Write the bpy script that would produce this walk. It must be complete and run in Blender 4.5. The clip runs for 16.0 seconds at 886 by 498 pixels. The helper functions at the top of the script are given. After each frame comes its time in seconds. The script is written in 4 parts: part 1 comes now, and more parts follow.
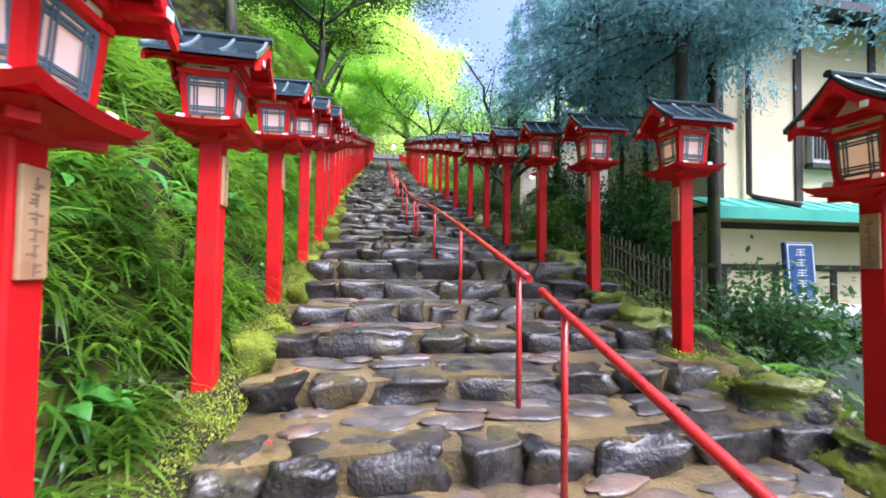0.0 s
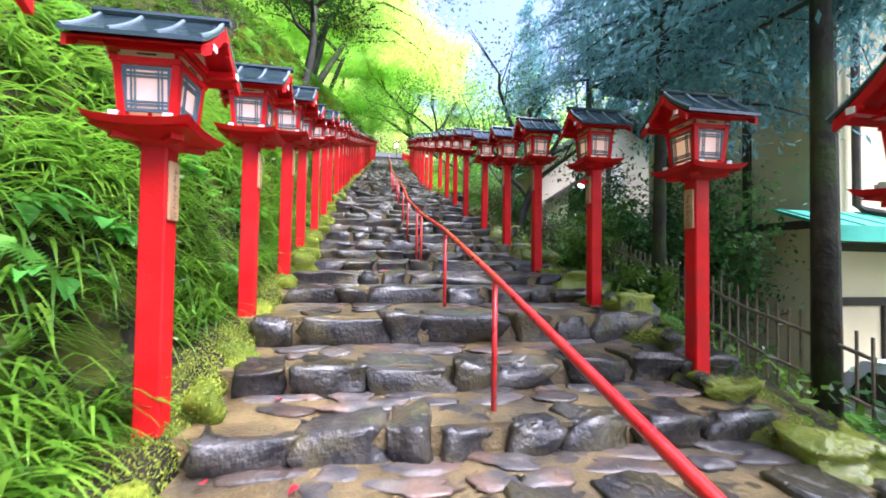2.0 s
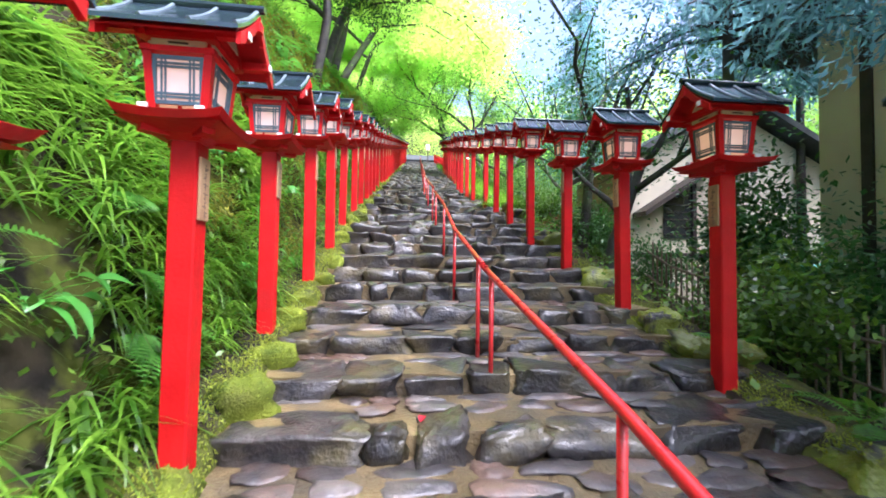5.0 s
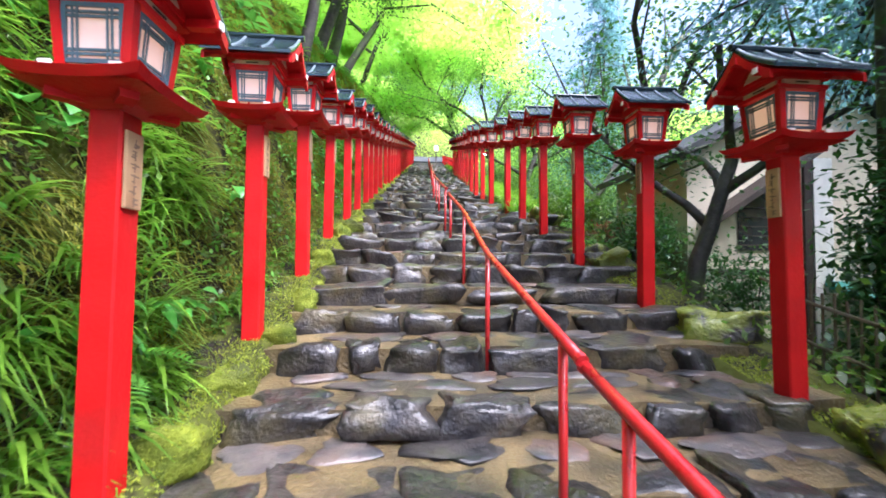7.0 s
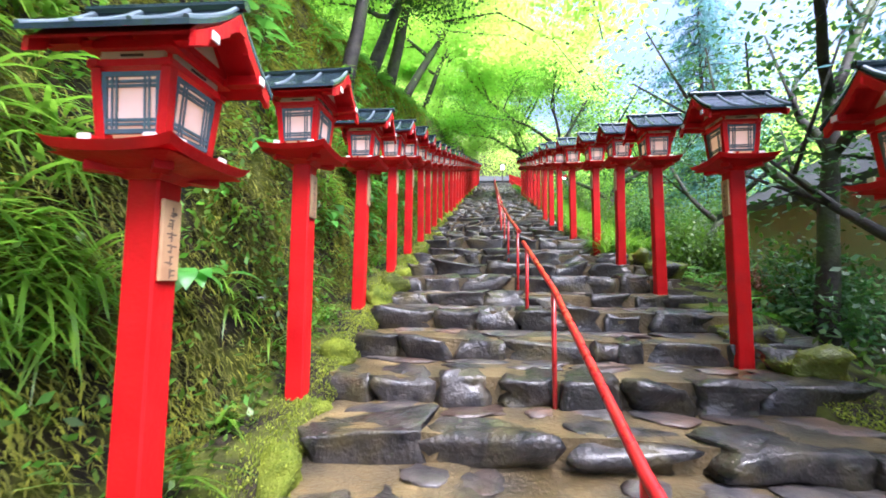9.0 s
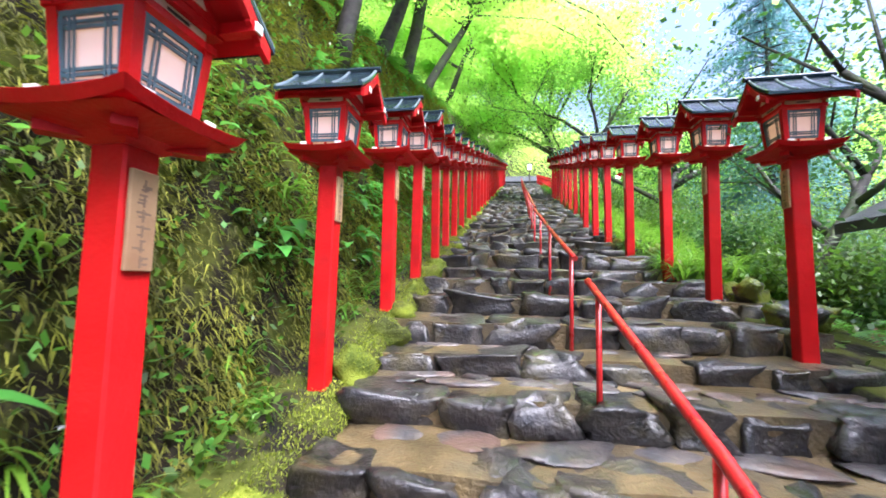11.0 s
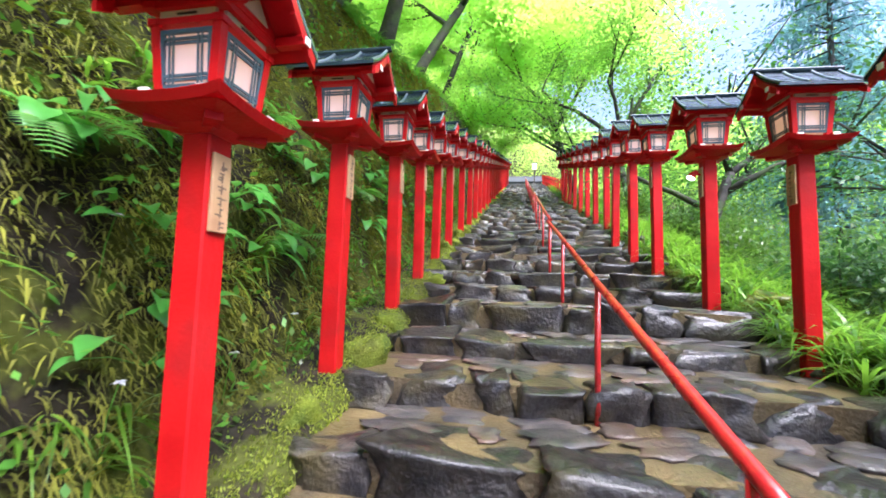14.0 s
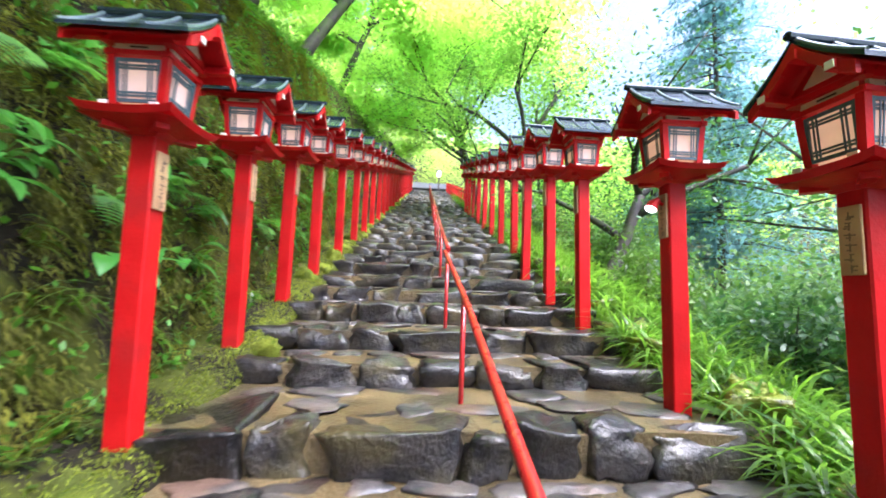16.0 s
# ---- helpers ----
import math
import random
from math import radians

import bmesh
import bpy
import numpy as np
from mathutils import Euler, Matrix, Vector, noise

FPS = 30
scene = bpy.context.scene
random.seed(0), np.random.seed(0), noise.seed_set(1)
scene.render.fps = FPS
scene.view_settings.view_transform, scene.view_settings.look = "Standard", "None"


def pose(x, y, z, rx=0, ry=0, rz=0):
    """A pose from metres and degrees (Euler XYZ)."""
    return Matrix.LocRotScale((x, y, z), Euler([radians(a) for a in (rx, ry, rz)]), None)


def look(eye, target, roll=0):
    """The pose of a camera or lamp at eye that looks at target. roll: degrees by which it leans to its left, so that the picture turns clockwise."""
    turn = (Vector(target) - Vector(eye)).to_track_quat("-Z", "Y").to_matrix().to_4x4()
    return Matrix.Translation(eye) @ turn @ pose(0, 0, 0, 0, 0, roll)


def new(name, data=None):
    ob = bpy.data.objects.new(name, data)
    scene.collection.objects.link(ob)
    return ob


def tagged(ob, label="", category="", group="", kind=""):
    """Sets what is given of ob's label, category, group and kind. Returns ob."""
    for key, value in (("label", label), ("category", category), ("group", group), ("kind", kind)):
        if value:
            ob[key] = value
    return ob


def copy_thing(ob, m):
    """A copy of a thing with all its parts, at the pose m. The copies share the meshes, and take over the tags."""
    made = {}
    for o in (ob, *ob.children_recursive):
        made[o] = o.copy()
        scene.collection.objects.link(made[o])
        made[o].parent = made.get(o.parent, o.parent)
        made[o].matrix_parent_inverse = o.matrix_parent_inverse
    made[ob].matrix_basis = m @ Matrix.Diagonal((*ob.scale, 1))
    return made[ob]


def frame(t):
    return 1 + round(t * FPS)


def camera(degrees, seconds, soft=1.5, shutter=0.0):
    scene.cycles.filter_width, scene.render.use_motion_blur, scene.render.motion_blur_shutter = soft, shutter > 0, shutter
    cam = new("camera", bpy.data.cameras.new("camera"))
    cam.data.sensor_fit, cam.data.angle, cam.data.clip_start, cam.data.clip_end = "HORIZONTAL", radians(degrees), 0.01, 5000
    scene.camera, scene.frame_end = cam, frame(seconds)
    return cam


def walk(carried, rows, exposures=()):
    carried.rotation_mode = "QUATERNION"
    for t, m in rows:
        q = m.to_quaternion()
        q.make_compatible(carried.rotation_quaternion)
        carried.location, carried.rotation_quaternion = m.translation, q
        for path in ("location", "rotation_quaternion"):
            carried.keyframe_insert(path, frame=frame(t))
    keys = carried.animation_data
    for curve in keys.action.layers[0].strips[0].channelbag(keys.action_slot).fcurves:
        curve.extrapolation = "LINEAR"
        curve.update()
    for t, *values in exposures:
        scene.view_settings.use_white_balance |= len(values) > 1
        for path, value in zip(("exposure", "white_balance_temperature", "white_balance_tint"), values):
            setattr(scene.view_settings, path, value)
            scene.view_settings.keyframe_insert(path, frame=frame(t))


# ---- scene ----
cam = camera(95.3, 16.0, soft=1.7, shutter=0.3)
PATH = [
    (0, (0.022, -0.171, 1.412), (0.372, 1.797, 1.476), 0.7),
    (0.5, (0.088, 0.226, 1.503), (0.436, 2.195, 1.568), 0.8),
    (0.7, (0.11, 0.384, 1.567), (0.473, 2.348, 1.664), 0.9),
    (1, (0.168, 0.608, 1.696), (0.511, 2.577, 1.761), 0.7),
    (1.5, (0.174, 1.068, 1.783), (0.509, 3.039, 1.848), 0.8),
    (2, (0.209, 1.525, 1.875), (0.542, 3.496, 1.932), 0.9),
    (2.5, (0.271, 1.94, 2.051), (0.591, 3.913, 2.104), 1.0),
    (3, (0.271, 2.4, 2.18), (0.543, 4.381, 2.222), 1.1),
    (3.5, (0.285, 2.9, 2.285), (0.531, 4.884, 2.33), 1.2),
    (4, (0.266, 3.351, 2.377), (0.482, 5.339, 2.423), 1.2),
    (4.2, (0.248, 3.54, 2.442), (0.453, 5.529, 2.491), 1.1),
    (6.3, (0.236, 5.435, 2.797), (0.393, 7.427, 2.871), 0.3),
    (6.5, (0.272, 5.601, 2.84), (0.422, 7.594, 2.915), 0.3),
    (7, (0.271, 6.053, 2.916), (0.411, 8.047, 2.989), 0.4),
    (7.5, (0.314, 6.5, 3.036), (0.362, 8.497, 3.123), 0.2),
    (8, (0.333, 6.892, 3.188), (0.244, 8.886, 3.31), 0.2),
    (8.5, (0.331, 7.219, 3.381), (0.172, 9.208, 3.517), 0.4),
    (9, (0.325, 7.656, 3.534), (0.135, 9.641, 3.693), 0.5),
    (9.2, (0.322, 7.811, 3.567), (0.12, 9.794, 3.728), 0.6),
    (11.3, (0.225, 9.468, 3.957), (-0.093, 11.436, 4.119), 1.2),
    (11.5, (0.218, 9.624, 3.968), (-0.103, 11.591, 4.134), 1.3),
    (12, (0.27, 10.047, 4.096), (-0.057, 12.013, 4.264), 1.4),
    (12.5, (0.271, 10.454, 4.183), (-0.058, 12.42, 4.352), 1.4),
    (13, (0.24, 10.848, 4.316), (-0.087, 12.814, 4.486), 1.4),
    (13.5, (0.254, 11.268, 4.455), (-0.072, 13.234, 4.621), 1.5),
    (14, (0.243, 11.682, 4.565), (-0.08, 13.65, 4.723), 1.7),
    (14.5, (0.271, 12.063, 4.689), (-0.046, 14.031, 4.846), 1.6),
    (15, (0.345, 12.534, 4.813), (0.097, 14.512, 4.97), 1.6),
    (15.5, (0.399, 12.978, 4.936), (0.294, 14.967, 5.113), 1.9),
    (16, (0.461, 13.42, 5.082), (0.605, 15.405, 5.274), 2.0),
]
walk(cam, [(t, look(eye, target, roll)) for t, eye, target, roll in PATH], [(0, 1.62, 5350, 20), (2.5, 2.08, 5350, 20), (9, 1.97, 5350, 20), (14.5, 1.95, 5350, 20), (16, 2.15, 5350, 20)])

# ---- light ----
world = bpy.data.worlds.new("world")
scene.world = world
world.use_nodes = True
wn = world.node_tree.nodes
sky = wn.new("ShaderNodeTexSky")
sky.sky_type = "NISHITA"
sky.sun_disc = False
sky.sun_elevation, sky.sun_rotation = radians(60), radians(129.5)
sky.air_density, sky.dust_density, sky.ozone_density = 0.8, 8.0, 0.5
wn["Background"].inputs["Strength"].default_value = 0.15
world.node_tree.links.new(sky.outputs[0], wn["Background"].inputs["Color"])
sun = new("sun", bpy.data.lights.new("sun", "SUN"))
sun.data.energy, sun.data.angle, sun.data.color = 1.45, radians(45), (1.0, 0.98, 0.94)
sun.matrix_world = look((0, 0, 0), (-0.4, 0.33, -0.87))

# ---- materials ----


def mat(name, a, b, rough=0.6, scale=6.0, metal=0.0, bump=0.2, fine=40.0, spec=0.5, coat=0.0, per_object=0.0, c=None, c_scale=1.5, c_at=(0.5, 0.62), world_grain=False):
    """A surface that wanders between colours a and b, with fine grain relief; c: patches of a third colour."""
    m = bpy.data.materials.new(name)
    m.use_nodes = True
    n, l = m.node_tree.nodes, m.node_tree.links
    p = n["Principled BSDF"]
    co = n.new("ShaderNodeTexCoord")
    big = n.new("ShaderNodeTexNoise")
    big.inputs["Scale"].default_value, big.inputs["Detail"].default_value = scale, 6
    small = n.new("ShaderNodeTexNoise")
    small.inputs["Scale"].default_value, small.inputs["Detail"].default_value = fine, 4
    spot = n.new("ShaderNodeNewGeometry")
    for t in (big, small):
        l.new(spot.outputs["Position"] if world_grain else co.outputs["Object"], t.inputs["Vector"])
    ramp = n.new("ShaderNodeValToRGB")
    ramp.color_ramp.elements[0].position, ramp.color_ramp.elements[1].position = 0.32, 0.68
    ramp.color_ramp.elements[0].color, ramp.color_ramp.elements[1].color = (*a, 1), (*b, 1)
    l.new(big.outputs["Fac"], ramp.inputs["Fac"])
    col = ramp.outputs["Color"]
    if c:
        patch = n.new("ShaderNodeTexNoise")
        patch.inputs["Scale"].default_value, patch.inputs["Detail"].default_value = c_scale, 5
        geo = n.new("ShaderNodeNewGeometry")
        l.new(geo.outputs["Position"], patch.inputs["Vector"])
        pr = n.new("ShaderNodeMapRange")
        pr.inputs[1].default_value, pr.inputs[2].default_value = c_at
        l.new(patch.outputs["Fac"], pr.inputs[0])
        mix = n.new("ShaderNodeMixRGB")
        mix.inputs[2].default_value = (*c, 1)
        l.new(pr.outputs[0], mix.inputs[0])
        l.new(col, mix.inputs[1])
        col = mix.outputs[0]
    if per_object:
        info = n.new("ShaderNodeObjectInfo")
        hsv = n.new("ShaderNodeHueSaturation")
        mr = n.new("ShaderNodeMapRange")
        mr.inputs[3].default_value, mr.inputs[4].default_value = 1 - per_object, 1 + per_object
        l.new(info.outputs["Random"], mr.inputs[0])
        l.new(mr.outputs[0], hsv.inputs["Value"])
        l.new(col, hsv.inputs["Color"])
        col = hsv.outputs[0]
    l.new(col, p.inputs["Base Color"])
    rr = n.new("ShaderNodeMapRange")
    rr.inputs[3].default_value, rr.inputs[4].default_value = max(0.03, rough - 0.15), min(1, rough + 0.15)
    l.new(big.outputs["Fac"], rr.inputs[0])
    l.new(rr.outputs[0], p.inputs["Roughness"])
    p.inputs["Metallic"].default_value = metal
    p.inputs["Specular IOR Level"].default_value = spec
    p.inputs["Coat Weight"].default_value = coat
    p.inputs["Coat Roughness"].default_value = 0.12
    if bump:
        bp = n.new("ShaderNodeBump")
        bp.inputs["Strength"].default_value, bp.inputs["Distance"].default_value = bump, 0.02
        l.new(small.outputs["Fac"], bp.inputs["Height"])
        l.new(bp.outputs[0], p.inputs["Normal"])
    return m


def leaf_mat(name, a, b, through_col, rough=0.45, trans=0.45, patch=(0.65, 1.3), patch_scale=1.2):
    """Leaves: each its own shade, letting light through."""
    m = bpy.data.materials.new(name)
    m.use_nodes = True
    n, l = m.node_tree.nodes, m.node_tree.links
    p = n["Principled BSDF"]
    geo = n.new("ShaderNodeNewGeometry")
    ramp = n.new("ShaderNodeValToRGB")
    ramp.color_ramp.elements[0].color, ramp.color_ramp.elements[1].color = (*a, 1), (*b, 1)
    l.new(geo.outputs["Random Per Island"], ramp.inputs["Fac"])
    tex = n.new("ShaderNodeTexNoise")
    tex.inputs["Scale"].default_value = patch_scale
    l.new(geo.outputs["Position"], tex.inputs["Vector"])
    hsv = n.new("ShaderNodeHueSaturation")
    mr = n.new("ShaderNodeMapRange")
    mr.inputs[1].default_value, mr.inputs[2].default_value, mr.inputs[3].default_value, mr.inputs[4].default_value = 0.3, 0.7, *patch
    l.new(tex.outputs["Fac"], mr.inputs[0])
    l.new(mr.outputs[0], hsv.inputs["Value"])
    l.new(ramp.outputs[0], hsv.inputs["Color"])
    l.new(hsv.outputs[0], p.inputs["Base Color"])
    p.inputs["Roughness"].default_value = rough
    tr = n.new("ShaderNodeBsdfTranslucent")
    tr.inputs["Color"].default_value = (*through_col, 1)
    mix = n.new("ShaderNodeMixShader")
    mix.inputs[0].default_value = trans
    l.new(p.outputs[0], mix.inputs[1])
    l.new(tr.outputs[0], mix.inputs[2])
    l.new(mix.outputs[0], n["Material Output"].inputs["Surface"])
    return m


def plain_mat(name, colour, rough=0.5, glow=0.0, glow_col=None):
    m = mat(name, tuple(v * 0.88 for v in colour), colour, rough, 9.0, bump=0.05)
    if glow:
        p = m.node_tree.nodes["Principled BSDF"]
        p.inputs["Emission Color"].default_value = (*(glow_col or colour), 1)
        p.inputs["Emission Strength"].default_value = glow
    return m


RED = mat("vermilion_paint", (0.46, 0.004, 0.005), (0.6, 0.009, 0.008), 0.5, 5.0, bump=0.15, fine=60, spec=0.22, coat=0.02, per_object=0.1, c=(0.42, 0.012, 0.012), c_scale=3.0, c_at=(0.52, 0.66))
RAIL_RED = mat("red_pipe_paint", (0.42, 0.012, 0.014), (0.55, 0.022, 0.02), 0.3, 12.0, bump=0.12, fine=90, coat=0.3)
ROOF = mat("dark_sheet_metal", (0.018, 0.032, 0.045), (0.04, 0.065, 0.085), 0.2, 4.0, metal=0.35, bump=0.05, spec=0.9, c=(0.03, 0.05, 0.02), c_scale=6, c_at=(0.6, 0.75))
BATTEN = mat("grey_sheet_metal", (0.12, 0.16, 0.19), (0.2, 0.25, 0.28), 0.35, 5.0, metal=0.3, bump=0.05)
WHITE = plain_mat("white_paint", (0.82, 0.82, 0.78), 0.45)
CREAM = plain_mat("cream_board", (0.62, 0.5, 0.36), 0.6)
LATTICE = mat("blue_grey_lattice", (0.05, 0.1, 0.14), (0.08, 0.15, 0.19), 0.5, 10)
PAPER = plain_mat("lamp_paper", (0.56, 0.5, 0.52), 0.7, 0.13, (1.0, 0.52, 0.24))
PLAQUE = mat("plaque_wood", (0.36, 0.2, 0.1), (0.52, 0.33, 0.17), 0.65, 7.0, fine=30, per_object=0.3)
INK = plain_mat("ink", (0.2, 0.13, 0.085), 0.7)
STONE = mat("wet_stone", (0.01, 0.01, 0.012), (0.055, 0.048, 0.042), 0.38, 9.0, bump=1.0, fine=30, spec=0.35, coat=0.42, world_grain=True, per_object=0.5, c=(0.075, 0.062, 0.028), c_scale=3.0, c_at=(0.5, 0.68))
PAVER = mat("wet_paver", (0.035, 0.035, 0.04), (0.12, 0.1, 0.085), 0.38, 6.0, bump=0.6, fine=26, coat=0.2, world_grain=True, per_object=0.5, c=(0.12, 0.076, 0.055), c_scale=1.9, c_at=(0.5, 0.6))
MORTAR = mat("wet_mortar", (0.085, 0.06, 0.024), (0.235, 0.17, 0.075), 0.42, 3.0, bump=0.8, fine=40, coat=0.2, c=(0.06, 0.05, 0.034), c_scale=2.3, c_at=(0.46, 0.68))
MOSSY_ROCK = mat("mossy_wet_rock", (0.016, 0.016, 0.017), (0.06, 0.055, 0.048), 0.4, 8.0, bump=1.0, fine=30, coat=0.2, world_grain=True, per_object=0.3, c=(0.17, 0.2, 0.02), c_scale=4.0, c_at=(0.4, 0.5))
MOSS = mat("moss", (0.07, 0.1, 0.012), (0.24, 0.28, 0.025), 0.9, 6.0, bump=1.0, fine=70, spec=0.15, world_grain=True, c=(0.06, 0.07, 0.02), c_scale=3.0, c_at=(0.5, 0.7))
EARTH = mat("earth_and_moss", (0.008, 0.007, 0.005), (0.032, 0.025, 0.014), 0.9, 5.0, bump=1.0, fine=14, spec=0.2, c=(0.07, 0.08, 0.012), c_scale=3.4, c_at=(0.46, 0.56))
BARK = mat("dark_wet_bark", (0.016, 0.014, 0.012), (0.06, 0.052, 0.042), 0.7, 6.0, bump=0.9, fine=18, c=(0.05, 0.07, 0.02), c_scale=2.0)
WALL = mat("cream_plaster", (0.7, 0.6, 0.38), (0.78, 0.68, 0.46), 0.8, 1.2, bump=0.15, fine=60)
WHITE_WALL = mat("white_plaster", (0.6, 0.54, 0.42), (0.7, 0.64, 0.5), 0.8, 1.2, bump=0.15, fine=60)
TIMBER = mat("dark_timber", (0.02, 0.015, 0.012), (0.05, 0.035, 0.028), 0.6, 5.0, bump=0.4, fine=30)
GREEN_ROOF = mat("green_copper_sheet", (0.05, 0.32, 0.25), (0.1, 0.45, 0.35), 0.45, 2.0, metal=0.2, bump=0.1)
TILE = mat("dark_roof_tile", (0.03, 0.034, 0.038), (0.07, 0.075, 0.08), 0.8, 4.0, bump=0.3)
BAMBOO = mat("weathered_bamboo", (0.09, 0.07, 0.045), (0.18, 0.14, 0.09), 0.6, 8.0, bump=0.3)
GLASS = mat("dark_window_glass", (0.015, 0.018, 0.02), (0.03, 0.035, 0.04), 0.08, 3.0, bump=0.0, spec=0.8)
BLUE = plain_mat("blue_sign_paint", (0.03, 0.1, 0.32), 0.4)
RUBBER = plain_mat("black_rubber", (0.02, 0.02, 0.022), 0.6)
STEEL = mat("grey_painted_steel", (0.4, 0.42, 0.42), (0.55, 0.56, 0.55), 0.4, 6.0)
GRASS = leaf_mat("grass_blades", (0.035, 0.11, 0.01), (0.2, 0.36, 0.03), (0.26, 0.52, 0.035), 0.28, 0.38, (0.3, 1.45), 2.2)
SHRUB_LEAF = leaf_mat("bright_shrub_leaves", (0.045, 0.13, 0.03), (0.17, 0.31, 0.07), (0.24, 0.45, 0.09), 0.5, 0.4, (0.4, 1.4), 1.6)
FERN = leaf_mat("fern_green", (0.06, 0.2, 0.02), (0.13, 0.34, 0.03), (0.2, 0.5, 0.04), 0.45, 0.4)
SMALL_LEAF = leaf_mat("undergrowth_leaves", (0.03, 0.07, 0.01), (0.13, 0.23, 0.025), (0.17, 0.35, 0.03), 0.35, 0.35, (0.35, 1.5), 2.0)
BROAD = leaf_mat("broad_leaves", (0.06, 0.24, 0.04), (0.12, 0.38, 0.06), (0.18, 0.5, 0.06), 0.3, 0.35)
MAPLE = leaf_mat("maple_leaves", (0.26, 0.45, 0.025), (0.46, 0.65, 0.05), (0.64, 0.92, 0.17), 0.45, 0.7, (0.75, 1.25))
DARK_LEAF = leaf_mat("evergreen_leaves", (0.02, 0.075, 0.02), (0.06, 0.16, 0.035), (0.09, 0.24, 0.04), 0.38, 0.3)
# pale blue haze over the cedars is mixed into these leaf colours
HAZY_CEDAR = leaf_mat("hazy_cedar_sprays", (0.05, 0.14, 0.17), (0.15, 0.31, 0.34), (0.24, 0.46, 0.48), 0.4, 0.55)
FAR_LEAF = leaf_mat("far_woods_leaves", (0.1, 0.24, 0.03), (0.24, 0.42, 0.06), (0.32, 0.6, 0.08), 0.5, 0.5)
MOSS_TUFT = leaf_mat("moss_tufts", (0.11, 0.16, 0.01), (0.33, 0.38, 0.025), (0.36, 0.45, 0.025), 0.7, 0.3)
HANGING_MOSS = leaf_mat("hanging_moss", (0.07, 0.07, 0.012), (0.3, 0.31, 0.025), (0.3, 0.33, 0.025), 0.8, 0.25, (0.2, 1.5), 2.4)
RUST_LEAF = leaf_mat("rusty_shrub_leaves", (0.14, 0.05, 0.03), (0.3, 0.12, 0.06), (0.3, 0.12, 0.06), 0.5, 0.3)

# ---- mesh tools ----


class Builder:
    """Gathers boxes, tubes and free faces into one mesh."""

    def __init__(self):
        self.v, self.f = [], []

    def add(self, verts, faces):
        k = len(self.v)
        self.v += [tuple(p) for p in verts]
        self.f += [tuple(i + k for i in q) for q in faces]
        return self

    def box(self, x0, x1, y0, y1, z0, z1, m=None, bevel=0.0):
        b = min(bevel, (x1 - x0) / 3, (y1 - y0) / 3, (z1 - z0) / 3)
        if b <= 0:
            vs = [Vector(p) for p in ((x0, y0, z0), (x1, y0, z0), (x1, y1, z0), (x0, y1, z0), (x0, y0, z1), (x1, y0, z1), (x1, y1, z1), (x0, y1, z1))]
            fs = [(0, 3, 2, 1), (4, 5, 6, 7), (0, 1, 5, 4), (1, 2, 6, 5), (2, 3, 7, 6), (3, 0, 4, 7)]
        else:
            rings = [(z0, b), (z0 + b, 0), (z1 - b, 0), (z1, b)]
            vs, fs = [], []
            for z, s in rings:
                c = b
                a0, a1, c0, c1 = x0 + s * 0.6, x1 - s * 0.6, y0 + s * 0.6, y1 - s * 0.6
                vs += [Vector(p) for p in ((a0 + c, c0, z), (a1 - c, c0, z), (a1, c0 + c, z), (a1, c1 - c, z), (a1 - c, c1, z), (a0 + c, c1, z), (a0, c1 - c, z), (a0, c0 + c, z))]
            for r in range(3):
                for i in range(8):
                    j = (i + 1) % 8
                    fs.append((r * 8 + i, r * 8 + j, r * 8 + 8 + j, r * 8 + 8 + i))
            fs += [tuple(range(7, -1, -1)), tuple(range(24, 32))]
        if m:
            vs = [m @ p for p in vs]
        return self.add(vs, fs)

    def prism(self, low, high):
        """Joins two rings of the same count, with caps."""
        n = len(low)
        fs = [(i, (i + 1) % n, n + (i + 1) % n, n + i) for i in range(n)]
        fs += [tuple(range(n - 1, -1, -1)), tuple(range(n, 2 * n))]
        return self.add(list(low) + list(high), fs)

    def tube(self, pts, radii, sides=8):
        pts = [Vector(p) for p in pts]
        vs, fs = [], []
        for i, p in enumerate(pts):
            d = (pts[min(i + 1, len(pts) - 1)] - pts[max(i - 1, 0)]).normalized()
            u = d.cross(Vector((0.31, 0.9, 0.17))).normalized()
            w = d.cross(u)
            for s in range(sides):
                a = 2 * math.pi * s / sides
                vs.append(p + radii[i] * (math.cos(a) * u + math.sin(a) * w))
        for i in range(len(pts) - 1):
            for s in range(sides):
                t = (s + 1) % sides
                fs.append((i * sides + s, i * sides + t, (i + 1) * sides + t, (i + 1) * sides + s))
        fs += [tuple(range(sides - 1, -1, -1)), tuple(range((len(pts) - 1) * sides, len(pts) * sides))]
        return self.add(vs, fs)

    def mesh(self, name, smooth=False):
        me = bpy.data.meshes.new(name)
        me.from_pydata(self.v, [], self.f)
        me.validate()
        bm = bmesh.new()
        bm.from_mesh(me)
        bmesh.ops.recalc_face_normals(bm, faces=bm.faces)
        bm.to_mesh(me)
        bm.free()
        if smooth:
            me.shade_smooth()
        return me


def quad_mesh(name, verts, quads, smooth=False):
    """A mesh straight from arrays."""
    verts, quads = np.asarray(verts, np.float32), np.asarray(quads, np.int32)
    me = bpy.data.meshes.new(name)
    me.vertices.add(len(verts))
    me.vertices.foreach_set("co", verts.ravel())
    me.loops.add(quads.size)
    me.loops.foreach_set("vertex_index", quads.ravel())
    me.polygons.add(len(quads))
    me.polygons.foreach_set("loop_start", np.arange(0, quads.size, 4, dtype=np.int32))
    me.update(calc_edges=True)
    if smooth:
        me.shade_smooth()
    return me


